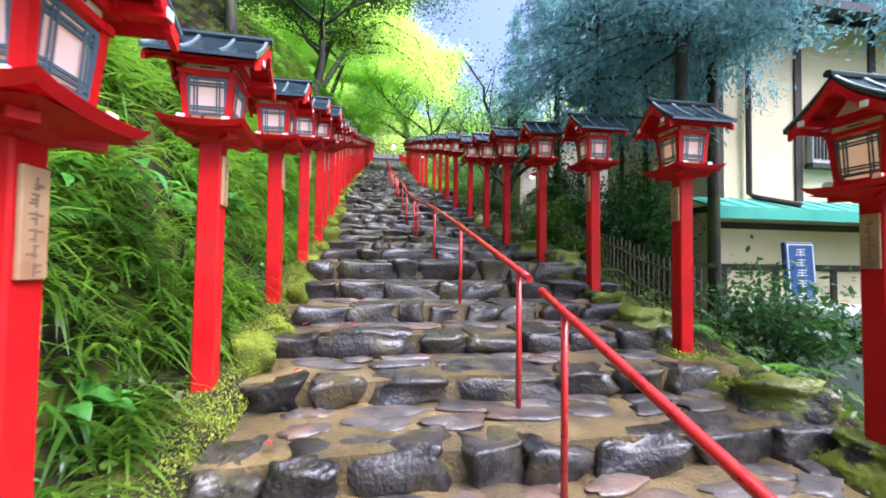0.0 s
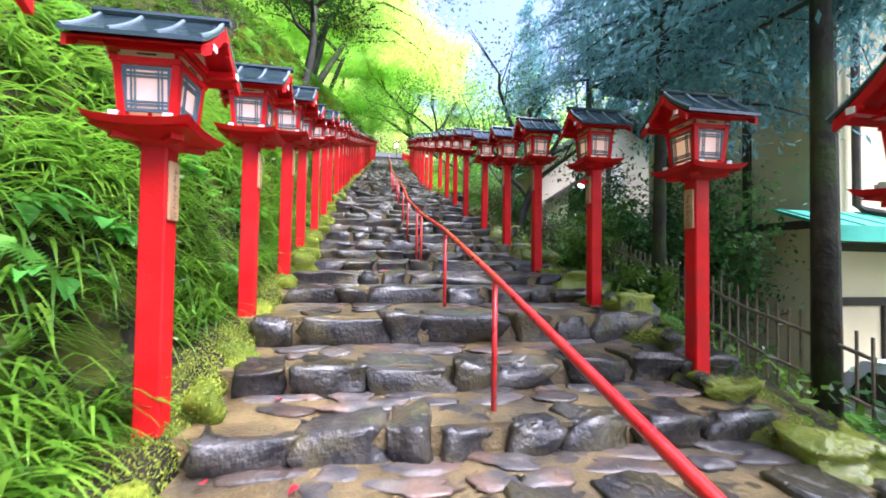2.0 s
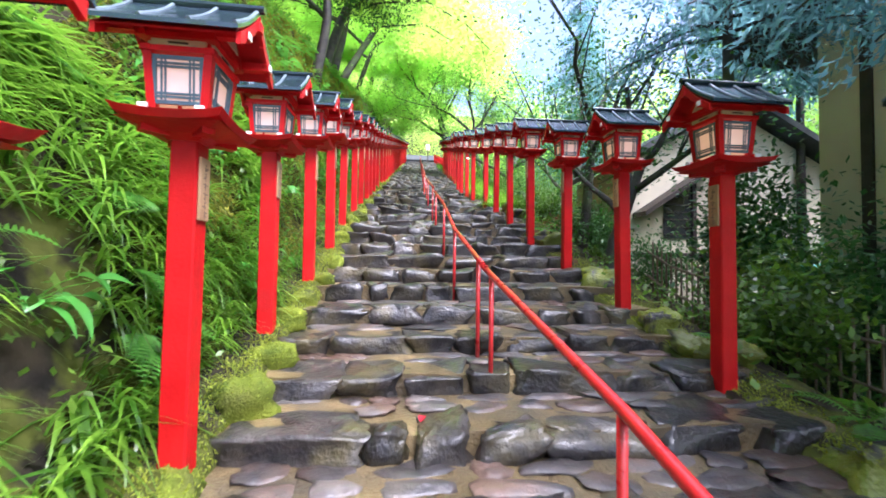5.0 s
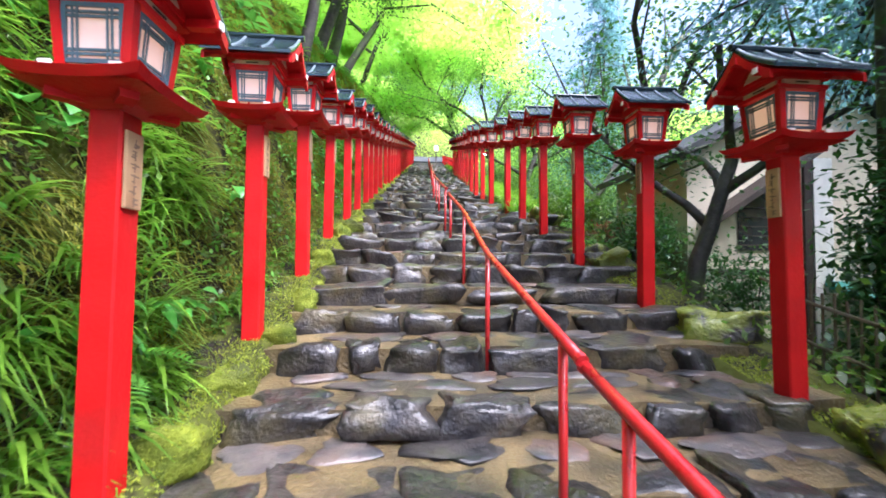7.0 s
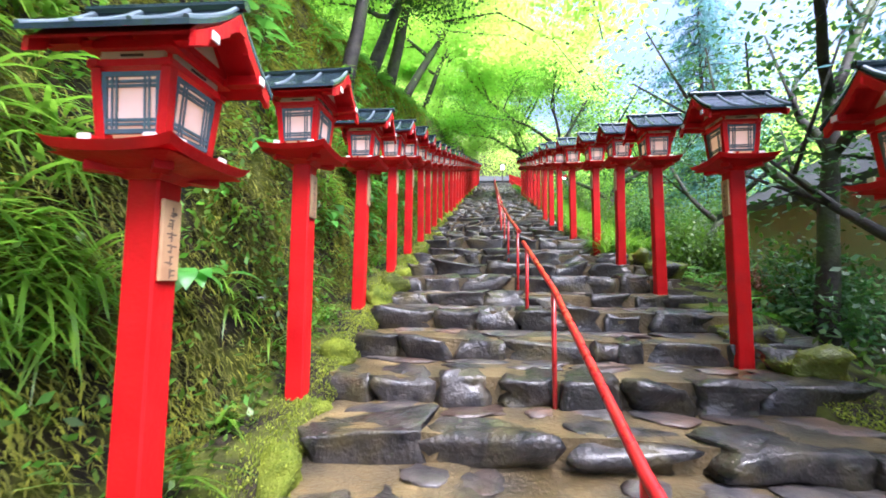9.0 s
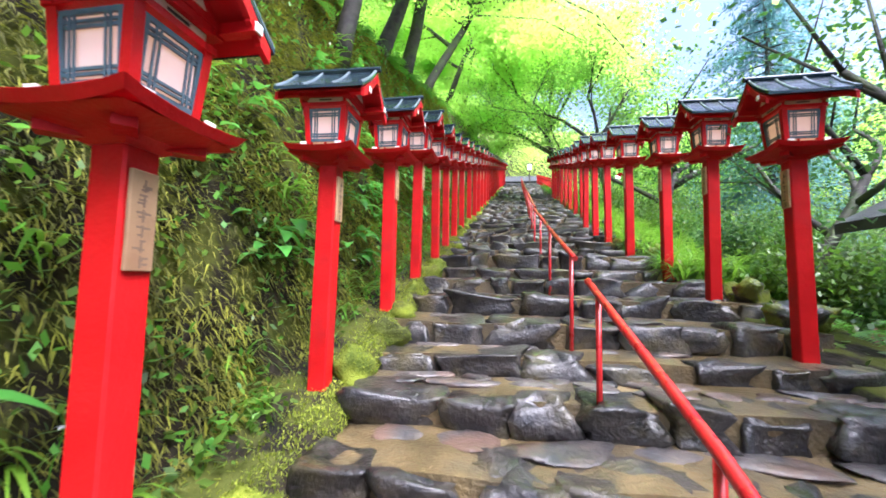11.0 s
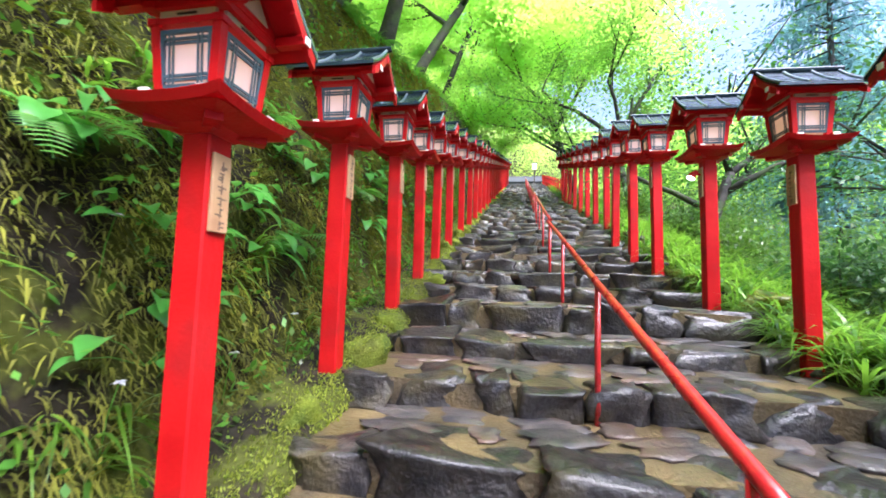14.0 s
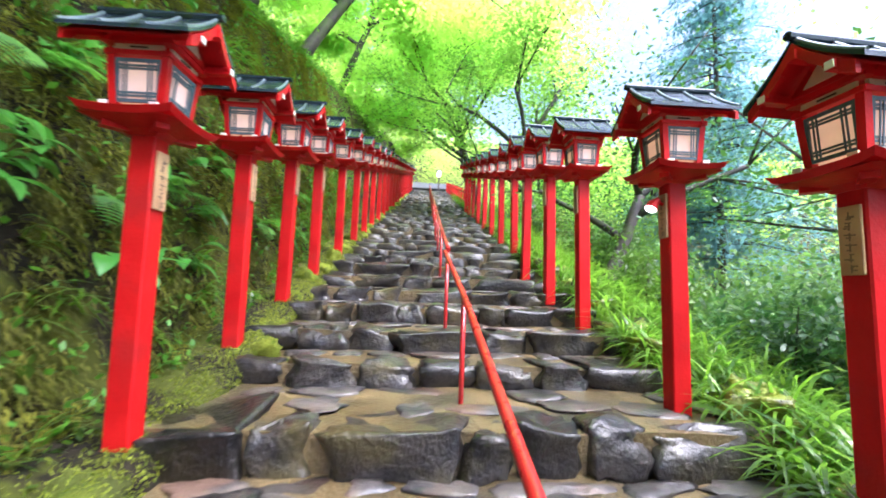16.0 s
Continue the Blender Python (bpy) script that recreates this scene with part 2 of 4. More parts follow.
def part(name, data, material, parent=None, label="", at=None):
    if isinstance(data, Builder):
        data = data.mesh(name)
    if material and not data.materials:
        data.materials.append(material)
    ob = new(name, data)
    if parent:
        ob.parent = parent
    if at is not None:
        ob.matrix_basis = at
    if label:
        ob["label"] = label
    return ob


def thing(name, label, category, m=None, group="", kind=""):
    ob = new(name)
    ob.empty_display_size = 0.1
    if m is not None:
        ob.matrix_basis = m
    return tagged(ob, label, category, group, kind)


rng = np.random.default_rng(7)
rnd = random.Random(11)

# ---- plan ----
Y_TOP = 52.0
RISERS = [1.77, 2.43, 3.04, 3.65, 4.25, 4.9, 5.8, 6.44, 7.03, 7.62, 8.2, 8.86, 9.43, 9.96, 10.5, 11.1, 11.67, 12.28, 12.74, 13.48, 14.17, 14.92, 15.55, 16.45, 17.02, 17.65]
while RISERS[0] > -5:
    RISERS.insert(0, RISERS[0] - 0.62)
while RISERS[-1] < Y_TOP:
    RISERS.append(RISERS[-1] + 0.62 + 0.05 * math.sin(len(RISERS) * 2.1))
PROFILE_Y = [-400, -6, -3, 2.23, 5.486, 8.966, 10.518, 12.745, 14.197, 16.077, 17.764, Y_TOP, 66, 140, 400]
PROFILE_Z = [-1.9, -1.9, -0.99, 0.468, 1.355, 2.21, 2.72, 3.418, 3.812, 4.263, 4.752, 4.752 + (Y_TOP - 17.764) * 0.28, 4.752 + (Y_TOP - 17.764) * 0.28 + 0.3, 55, 90]
X_LEFT, X_RIGHT = -0.72, 2.42


def slope(y):
    """Height of the flight's line at y."""
    return np.interp(y, PROFILE_Y, PROFILE_Z)


def shift(y):
    """The flight drifts a little to one side as it climbs."""
    return np.interp(y, [0, 6, 9, 18, 52, 400], [0.1, 0.1, 0.07, 0.0, 0.9, 0.9])


def land(x, y):
    """Ground height: a steep bank on one side, a falling slope on the other."""
    x, y = np.asarray(x, float), np.asarray(y, float)
    x = x - np.interp(y, [18, 52], [0, 0.9])
    g = slope(y)
    d = -0.98 - x
    later = np.clip((y - 7.5) / 3.0, 0, 1)
    steep = 2.1 + 1.6 * later
    left = np.where(d > 0, 0.12 * d, 0)
    left = left + steep * np.clip(d - 0.3, 0, 1.0) + 0.62 * np.clip(d - 1.3, 0, 22) + 0.3 * np.clip(d - 23, 0, 200)
    left = left + 0.17 * np.clip((-0.66 - x) / 0.12, 0, 1)
    e = x - 2.75
    right = np.where(e > 0, -0.1 * np.clip(e, 0, 0.4) - 0.55 * np.clip(e - 0.4, 0, 3.2) - 0.02 * np.clip(e - 4, 0, 60) + 0.1 * np.clip(e - 40, 0, 120), 0)
    inside = (x > -0.68) & (x < 2.4) & (y < Y_TOP)
    right = right + 0.05 * np.clip((x - 2.35) / 0.1, 0, 1)
    wob = 0.09 * np.sin(x * 3.1 + y * 1.7) * np.sin(y * 2.3 - x * 1.3) + 0.05 * np.sin(x * 7.3 + 2 * y) * np.cos(y * 5.1)
    amp = np.clip(np.maximum(d, e) * 1.2, 0, 1)
    return g + left + right - np.where(inside, 0.3, 0) + wob * amp * np.where(e > 0, 0.5, 1)


# ---- ground ----
gx = np.concatenate([np.linspace(-400, -30, 18)[:-1], np.linspace(-30, -4, 40)[:-1], np.linspace(-4, -0.5, 66)[:-1], np.linspace(-0.5, 2.2, 8)[:-1], np.linspace(2.2, 8, 48)[:-1], np.linspace(8, 30, 22)[:-1], np.linspace(30, 400, 16)])
gy = np.concatenate([np.linspace(-400, -8, 20)[:-1], np.linspace(-8, 24, 200)[:-1], np.linspace(24, 66, 110)[:-1], np.linspace(66, 400, 34)])
GX, GY = np.meshgrid(gx, gy)
GZ = land(GX, GY)
nx, ny = len(gx), len(gy)
idx = np.arange(nx * ny).reshape(ny, nx)
quads = np.stack([idx[:-1, :-1], idx[:-1, 1:], idx[1:, 1:], idx[1:, :-1]], -1).reshape(-1, 4)
ground = part("ground", quad_mesh("ground", np.stack([GX, GY, GZ], -1).reshape(-1, 3), quads, True), EARTH)
tagged(ground, "dark wet earth and moss on a steep bank", "ground", kind="structure")

# ---- stone flight ----
N = len(RISERS) - 1
TREAD = [float(slope(RISERS[i + 1])) - 0.015 for i in range(N)]
stairs = thing("stone_stairs", "wet rough stone steps set in tan mortar", "stairs", kind="structure")
mortar = Builder()
for i in range(N):
    y0, y1, z1 = RISERS[i] + 0.035, RISERS[i + 1] + 0.1, TREAD[i]
    s = float(shift(y0))
    z0 = z1 - 0.5
    n = 12
    for r in range(n):
        xa, xb = X_LEFT - 0.25 + s + (X_RIGHT - X_LEFT + 0.5) * r / n, X_LEFT - 0.25 + s + (X_RIGHT - X_LEFT + 0.5) * (r + 1) / n
        ha, hb = (0.012 * math.sin(5 * x + 3 * i) for x in (xa, xb))
        mortar.add([(xa, y0, z0), (xb, y0, z0), (xb, y0, z1 + hb - 0.02), (xa, y0, z1 + ha - 0.02), (xb, y1, z1 + hb), (xa, y1, z1 + ha)], [(0, 1, 2, 3), (3, 2, 4, 5)])
part("mortar_bed", mortar, MORTAR, stairs)


def boulder(seed, e, rough, nu=12, nv=8, flat=False):
    """A unit stone: a box with rounded, uneven faces."""
    r = random.Random(seed)
    off = Vector((r.uniform(0, 90), r.uniform(0, 90), r.uniform(0, 90)))
    sk = [r.uniform(-0.12, 0.12) for _ in range(4)]
    vs, fs = [], []

    def sp(v, k):
        return math.copysign(abs(v) ** k, v)
    for j in range(nv + 1):
        t = math.pi * (j / nv - 0.5)
        for i in range(nu):
            a = 2 * math.pi * i / nu
            p = Vector((sp(math.cos(t), e) * sp(math.cos(a), e), sp(math.cos(t), e) * sp(math.sin(a), e), sp(math.sin(t), e))) * 0.5
            q = p * (1 + rough * noise.noise(p * 1.8 + off) - rough * 0.6 * abs(noise.noise(p * 3.4 + off)) + rough * 0.36 * noise.noise(p * 8 + off))
            q.x += sk[0] * p.z + sk[1] * p.y
            q.y += sk[2] * p.z
            q.z += sk[3] * p.x * 0.5
            vs.append(q)
    for j in range(nv):
        for i in range(nu):
            k = (i + 1) % nu
            fs.append((j * nu + i, j * nu + k, (j + 1) * nu + k, (j + 1) * nu + i))
    return Builder().add(vs, fs).mesh("stone", True)


RISER_POOL = [boulder(k, 0.22 + 0.18 * (k % 4) / 3, 0.44, 24, 14) for k in range(24)]
FAR_POOL = [boulder(200 + k, 0.3, 0.4, 12, 8) for k in range(10)]
PAVER_POOL = [boulder(50 + k, 0.72, 0.6, 16, 6) for k in range(14)]
MOSS_POOL = [boulder(90 + k, 0.8, 0.5, 18, 14) for k in range(10)]
for me in RISER_POOL:
    me.materials.append(STONE)
for me in PAVER_POOL:
    me.materials.append(PAVER)
ROCK_POOL = [boulder(130 + k, 0.4, 0.7, 20, 14) for k in range(8)]
for me in FAR_POOL:
    me.materials.append(STONE)
for me in ROCK_POOL:
    me.materials.append(MOSSY_ROCK)
for me in MOSS_POOL:
    me.materials.append(MOSS)
NEAR_FLIGHT = (-0.2, 20.5)


class Joined:
    """Many copies of pool meshes in one mesh."""

    def __init__(self):
        self.v, self.f, self.n = [], [], 0

    def add(self, me, m):
        co = np.empty(len(me.vertices) * 3, np.float32)
        me.vertices.foreach_get("co", co)
        mm = np.array(m)
        self.v.append(co.reshape(-1, 3) @ mm[:3, :3].T + mm[:3, 3])
        q = np.empty(len(me.polygons) * 4, np.int32)
        me.polygons.foreach_get("vertices", q)
        self.f.append(q.reshape(-1, 4) + self.n)
        self.n += len(me.vertices)

    def mesh(self, name):
        return quad_mesh(name, np.concatenate(self.v), np.concatenate(self.f), True)


far_risers, far_pavers, pavers, mossy = Joined(), Joined(), 0, []
for i in range(N):
    y, z, s = RISERS[i], TREAD[i], float(shift(RISERS[i]))
    rise = z - (TREAD[i - 1] if i else z - 0.17)
    x = X_LEFT + s - rnd.uniform(0, 0.2)
    near = NEAR_FLIGHT[0] < y < NEAR_FLIGHT[1]
    while x < X_RIGHT + s:
        w = rnd.choice((0.22, 0.3, 0.36, 0.4, 0.44, 0.5, 0.58, 0.72)) * rnd.uniform(0.88, 1.12)
        d, h = rnd.uniform(0.24, 0.46), rise + rnd.uniform(0.03, 0.12)
        m = pose(x + w / 2, y + d / 2 - rnd.uniform(0.02, 0.08), z - h / 2 + rnd.uniform(-0.012, 0.022), rnd.uniform(-3, 6), rnd.uniform(-4, 4), rnd.choice((0, 180)) + rnd.uniform(-9, 9)) @ Matrix.Diagonal((w * 1.03, d, h, 1))
        me = rnd.choice(RISER_POOL)
        if near:
            part("riser_stone", me, None, stairs, at=m)
        else:
            far_risers.add(rnd.choice(FAR_POOL), m)
        x += w + rnd.uniform(0.005, 0.045)
    depth = RISERS[i + 1] - y - 0.28
    if -0.2 < y < 26 and depth > 0.12:
        rows = 2 if depth > 0.3 else 1
        for row in range(rows):
            x = X_LEFT + s + rnd.uniform(0, 0.2)
            while x < X_RIGHT + s - 0.1:
                w = rnd.choice((0.2, 0.26, 0.34, 0.42, 0.52)) * rnd.uniform(0.85, 1.15)
                if rnd.random() < 0.9:
                    d = min(depth / rows * 0.95, rnd.uniform(0.2, 0.36))
                    me = rnd.choice(PAVER_POOL)
                    m = pose(x + w / 2, y + 0.28 + depth * (row + rnd.uniform(0.35, 0.65)) / rows, z - 0.009, 0, 0, rnd.uniform(-20, 20)) @ Matrix.Diagonal((w, d, 0.05, 1))
                    if y > 1.0 and pavers < 290:
                        part("paving_stone", me, None, stairs, at=m)
                        pavers += 1
                    else:
                        far_pavers.add(me, m)
                x += w + rnd.uniform(0.02, 0.1)
for name, joined, material in (("far_riser_stones", far_risers, STONE), ("far_paving_stones", far_pavers, PAVER)):
    part(name, joined.mesh(name), material, stairs)["kind"] = "stuff"
# mossy edging stones beside each step
for i in range(N):
    y, z, s = RISERS[i], TREAD[i], float(shift(RISERS[i]))
    if not -2 < y < 42:
        continue
    for side, xx in ((-1, X_LEFT - 0.12 + s), (1, X_RIGHT + 0.16 + s)):
        if rnd.random() < 0.12:
            continue
        w, d, h = rnd.uniform(0.2, 0.34), rnd.uniform(0.28, 0.46), rnd.uniform(0.22, 0.32)
        if side > 0:
            w, d, h = w * 1.35, d * 1.25, h * 1.15
        o = part("mossy_stone", rnd.choice(MOSS_POOL if side < 0 else ROCK_POOL), None, at=pose(xx + rnd.uniform(-0.06, 0.06), y + 0.3, z + 0.02 + rnd.uniform(-0.06, 0.06), rnd.uniform(-10, 10), rnd.uniform(-8, 8), rnd.uniform(0, 360)) @ Matrix.Diagonal((w, d, h, 1)))
        mossy.append(o)
        tagged(o, "edging stone covered in yellow-green moss" if side < 0 else "dark wet edging rock with patches of moss", "stone", "mossy stones edging the steps")

# ---- lanterns ----


def ring(h, z, up=0.0):
    return [(-h, -h, z + up), (h, -h, z + up), (h, h, z + up), (-h, h, z + up)]


def lantern_window(parent, m):
    paper = part("paper_pane", Builder().box(-0.098, 0.098, -0.004, 0.004, -0.112, 0.112), PAPER, parent, "warm white lit paper", m)
    g = Builder()
    for z0, z1 in ((-0.113, -0.096), (0.096, 0.113)):
        g.box(-0.104, 0.104, -0.014, -0.0045, z0, z1)
    for x0 in (-0.104, 0.088):
        g.box(x0, x0 + 0.016, -0.0145, -0.005, -0.0955, 0.0955)
    for z in (-0.078, -0.062, 0.062, 0.078):
        g.box(-0.0875, 0.0875, -0.0125, -0.005, z - 0.005, z + 0.005)
    for x in (-0.066, -0.05, 0.05, 0.066):
        g.box(x - 0.004, x + 0.004, -0.016, -0.0128, -0.0955, 0.0955)
    part("lattice", g, LATTICE, paper, "blue-grey lattice")


def lantern(detail=True):
    L = thing("shrine_lantern", "vermilion wooden post lantern with dark metal roof", "lantern", group="red lanterns lining the steps")
    part("post", Builder().box(-0.059, 0.059, -0.059, 0.059, -0.2, 1.41, bevel=0.008), RED, L)
    t = Builder()
    t.prism(ring(0.066, 1.385), ring(0.1, 1.412))
    t.prism(ring(0.1, 1.412), ring(0.205, 1.44))
    part("bracket", t, RED, L)
    for k in range(2):
        part("bracket_arm", Builder().box(-0.2, 0.2, -0.028, 0.028, 1.398 + 0.001 * k, 1.43 + 0.001 * k, pose(0, 0, 0, 0, 0, 45 + 90 * k)), RED, L)
    rim = Builder()
    lo = ring(0.207, 1.44)
    n = 8
    low, high = [], []
    for k in range(4):
        a, b = Vector(lo[k]), Vector(lo[(k + 1) % 4])
        for j in range(n):
            u = j / n
            lift = 0.024 * abs(2 * u - 1) ** 3
            p = a.lerp(b, u)
            low.append(p + Vector((0, 0, lift)))
            high.append(Vector((p.x * 1.09, p.y * 1.09, p.z + 0.033 + lift)))
    rim.prism(low, high)
    part("tray", rim, RED, L)
    for sx in (-1, 1):
        part("sill_beam", Builder().box(sx * 0.113 - 0.018, sx * 0.113 + 0.018, -0.172, 0.172, 1.476, 1.512, bevel=0.003), RED, L)
        part("sill_beam", Builder().box(-0.172, 0.172, sx * 0.113 - 0.0175, sx * 0.113 + 0.0175, 1.4765, 1.5105, bevel=0.003), RED, L)
    b0, b1, z0, z1 = 0.107, 0.127, 1.513, 1.79
    for sx in (-1, 1):
        for sy in (-1, 1):
            h = 0.017
            c = Builder().prism([(sx * b0 + dx, sy * b0 + dy, z0) for dx, dy in ((-h, -h), (h, -h), (h, h), (-h, h))], [(sx * b1 + dx, sy * b1 + dy, z1) for dx, dy in ((-h, -h), (h, -h), (h, h), (-h, h))])
            part("corner_post", c, RED, L)
            if detail:
                for ax in (0, 1):
                    px, py = (sx * 0.113, sy * 0.174) if ax else (sx * 0.174, sy * 0.113)
                    hx, hy = (0.0195, 0.005) if ax else (0.005, 0.0195)
                    part("white_cap", Builder().box(px - hx, px + hx, py - hy, py + hy, 1.4745, 1.5135), WHITE, L, "white-painted beam end")
    tilt = math.degrees(math.atan2(b1 - b0, z1 - z0))
    for k in range(4):
        lantern_window(L, pose(0, 0, 0, 0, 0, 90 * k) @ pose(0, -0.117, 1.645, tilt, 0, 0))
    hd = Builder()
    for k in range(4):
        hd.box(-0.152, 0.152, -0.148, -0.11, 1.772, 1.798, pose(0, 0, 0, 0, 0, 90 * k) @ pose(0, 0, 0.0007 * (k % 2)))
    part("head_beam", hd, RED, L)
    for k in range(4):
        part("frieze_panel", Builder().box(-0.112, 0.112, -0.138, -0.124, 1.8, 1.832, pose(0, 0, 0, 0, 0, 90 * k)), CREAM, L, "cream frieze board")
        if detail:
            part("frieze_bar", Builder().box(-0.04, 0.04, -0.142, -0.1385, 1.812, 1.82, pose(0, 0, 0, 0, 0, 90 * k)), TIMBER, L)
    top = Builder()
    for k in range(4):
        top.box(-0.165, 0.165, -0.158, -0.12, 1.833, 1.86, pose(0, 0, 0, 0, 0, 90 * k) @ pose(0, 0, 0.0007 * (k % 2)))
    part("wall_plate", top, RED, L)
    # gabled roof, ridge across the steps
    ex, ey, ze, zr = 0.288, 0.262, 1.835, 2.06

    def sag(u):
        return ze + (zr - ze) * (0.78 * u + 0.22 * u ** 2.6)
    us = [0, 0.25, 0.5, 0.75, 1.0]
    for s in (-1, 1):
        sh, so = Builder(), Builder()
        for a, b in zip(us, us[1:]):
            for bd, x, lo_, hi_ in ((sh, ex, 0.004, 0.026), (so, ex - 0.02, -0.008, 0.0035)):
                in_ = 0.0 if bd is sh else 0.03 * (a == 0)
                ya, yb = s * (ey * (1 - a) - in_), s * ey * (1 - b)
                bd.prism([(-x, ya, sag(a) + lo_), (x, ya, sag(a) + lo_), (x, yb, sag(b) + lo_), (-x, yb, sag(b) + lo_)], [(-x, ya, sag(a) + hi_), (x, ya, sag(a) + hi_), (x, yb, sag(b) + hi_), (-x, yb, sag(b) + hi_)])
        part("roof_sheet", sh, ROOF, L, "dark blue-black metal sheet")
        part("soffit", so, RED, L)
        xs = (-0.278, -0.095, 0.095, 0.278)
        bts = [Builder().tube([(x, s * ey * (1 - u), sag(u) + 0.028) for u in us], [0.011] * 5, 6) for x in xs]
        if detail:
            for bt in bts:
                part("roof_batten", bt, BATTEN, L, "pale metal batten")
        else:
            bt = Builder()
            for o in bts:
                bt.add(o.v, o.f)
            part("roof_battens", bt, BATTEN, L, "pale metal battens")
    part("ridge_cap", Builder().tube([(-0.312, 0, zr + 0.036), (0.312, 0, zr + 0.036)], [0.022, 0.022], 8), ROOF, L)
    for s in (-1, 1):
        x0, x1 = sorted((s * 0.15, s * 0.165))
        part("gable_board", Builder().prism([(x0, -0.15, 1.861), (x0, 0.15, 1.861), (x0, 0, 2.02)], [(x1, -0.15, 1.861), (x1, 0.15, 1.861), (x1, 0, 2.02)]), RED, L)
        x0, x1 = sorted((s * 0.166, s * 0.171))
        part("gable_panel", Builder().prism([(x0, -0.07, 1.885), (x0, 0.07, 1.885), (x0, 0, 1.975)], [(x1, -0.07, 1.885), (x1, 0.07, 1.885), (x1, 0, 1.975)]), CREAM, L)
        for q in (-1, 1):
            bb = Builder()
            for a, b in zip(us, us[1:]):
                ya, yb = q * (ey - 0.03) * (1 - a), q * (ey - 0.03) * (1 - b)
                x0, x1 = s * 0.27, s * 0.291
                bb.prism([(x0, ya, sag(a) - 0.05), (x1, ya, sag(a) - 0.05), (x1, yb, sag(b) - 0.06), (x0, yb, sag(b) - 0.06)], [(x0, ya, sag(a) + 0.0035), (x1, ya, sag(a) + 0.0035), (x1, yb, sag(b) + 0.0035), (x0, yb, sag(b) + 0.0035)])
            part("bargeboard", bb, RED, L)
            if detail:
                part("purlin", Builder().box(min(s * 0.165, s * 0.297), max(s * 0.165, s * 0.297), q * 0.15 - 0.02, q * 0.15 + 0.02, 1.845, 1.885), RED, L)
                part("white_cap", Builder().box(min(s * 0.297, s * 0.303), max(s * 0.297, s * 0.303), q * 0.15 - 0.017, q * 0.15 + 0.017, 1.848, 1.882), WHITE, L, "white-painted beam end")
        if detail:
            part("ridge_purlin", Builder().box(min(s * 0.165, s * 0.302), max(s * 0.165, s * 0.302), -0.02, 0.02, 1.975, 2.02), RED, L)
    if detail:
        pl = part("plaque", Builder().box(0.0595, 0.0735, -0.045, 0.045, 1.03, 1.32, bevel=0.003), PLAQUE, L, "small weathered wooden name plaque")
        ink = Builder()
        r = random.Random(5)
        for k in range(6):
            z = 1.292 - 0.044 * k
            for _ in range(3):
                zz, yy = z - r.uniform(0, 0.03), r.uniform(-0.012, 0.012)
                ink.box(0.0737, 0.0747, yy - r.uniform(0.006, 0.016), yy + r.uniform(0.006, 0.016), zz - 0.003, zz + 0.003)
            ink.box(0.0737, 0.0746, -0.003, 0.003, z - 0.034, z + 0.002)
        part("lettering", ink, INK, pl, "unreadable dark ink marks")
    # the head is a little squat
    low, squat = 1.44, 0.935
    for o in L.children:
        if o.name.startswith("paper_pane"):
            m = o.matrix_basis.copy()
            m.translation.z = low + (m.translation.z - low) * squat
            o.matrix_basis = m @ Matrix.Diagonal((1, 1, squat, 1))
        else:
            for p in o.data.vertices:
                if p.co.z > low:
                    p.co.z = low + (p.co.z - low) * squat
    return L


LEFT = [(-0.9, 1.03, 0.19), (-0.91, 2.39, 0.185), (-0.84, 3.71, 0.15), (-0.81, 5.06, 0.18), (-0.78, 6.25, 0.22), (-0.86, 7.63, 0.2), (-0.86, 9.0, 0.275), (-0.86, 10.23, 0.29), (-0.92, 11.7, 0.19), (-0.88, 13.0, 0.2), (-0.88, 14.19, 0.25), (-0.87, 15.51, 0.26), (-0.88, 16.65, 0.25), (-0.86, 17.7, 0.24), (-0.82, 18.75, 0.23)]
RIGHT = [(2.7, 0.2, 0.1), (2.69, 1.53, 0.1), (2.64, 2.87, 0.11), (2.6, 4.2, 0.11), (2.55, 5.56, 0.115), (2.48, 6.97, 0.14), (2.48, 8.3, 0.13), (2.47, 9.76, 0.1), (2.37, 11.1, 0.15), (2.4, 12.6, 0.13), (2.38, 13.85, 0.16), (2.34, 14.95, 0.17), (2.16, 15.93, 0.2), (2.2, 17.45, 0.21), (2.14, 18.3, 0.22), (2.15, 19.4, 0.2)]
while LEFT[-1][1] < Y_TOP - 2:
    y = LEFT[-1][1] + 1.3 + 0.08 * math.sin(len(LEFT) * 1.7)
    LEFT.append((-0.82 + float(shift(y)), y, 0.22))
while RIGHT[-1][1] < 29.5:
    y = RIGHT[-1][1] + 1.33 + 0.08 * math.sin(len(RIGHT) * 1.3)
    RIGHT.append((2.25 + float(shift(y)), y, 0.2))
near_lantern, far_lantern = lantern(True), lantern(False)
far_lantern.matrix_basis = pose(LEFT[-1][0], LEFT[-1][1], float(slope(LEFT[-1][1])) + 0.22)
near_lantern.matrix_basis = pose(LEFT[0][0], LEFT[0][1], float(slope(LEFT[0][1])) + LEFT[0][2])
for turn, row in ((0, LEFT[1:-1]), (180, RIGHT)):
    for x, y, up in row:
        copy_thing(near_lantern if y < 24 else far_lantern, pose(x, y, float(slope(y)) + up, rnd.uniform(-0.6, 0.6), rnd.uniform(-0.6, 0.6), turn + rnd.uniform(-2, 2)))

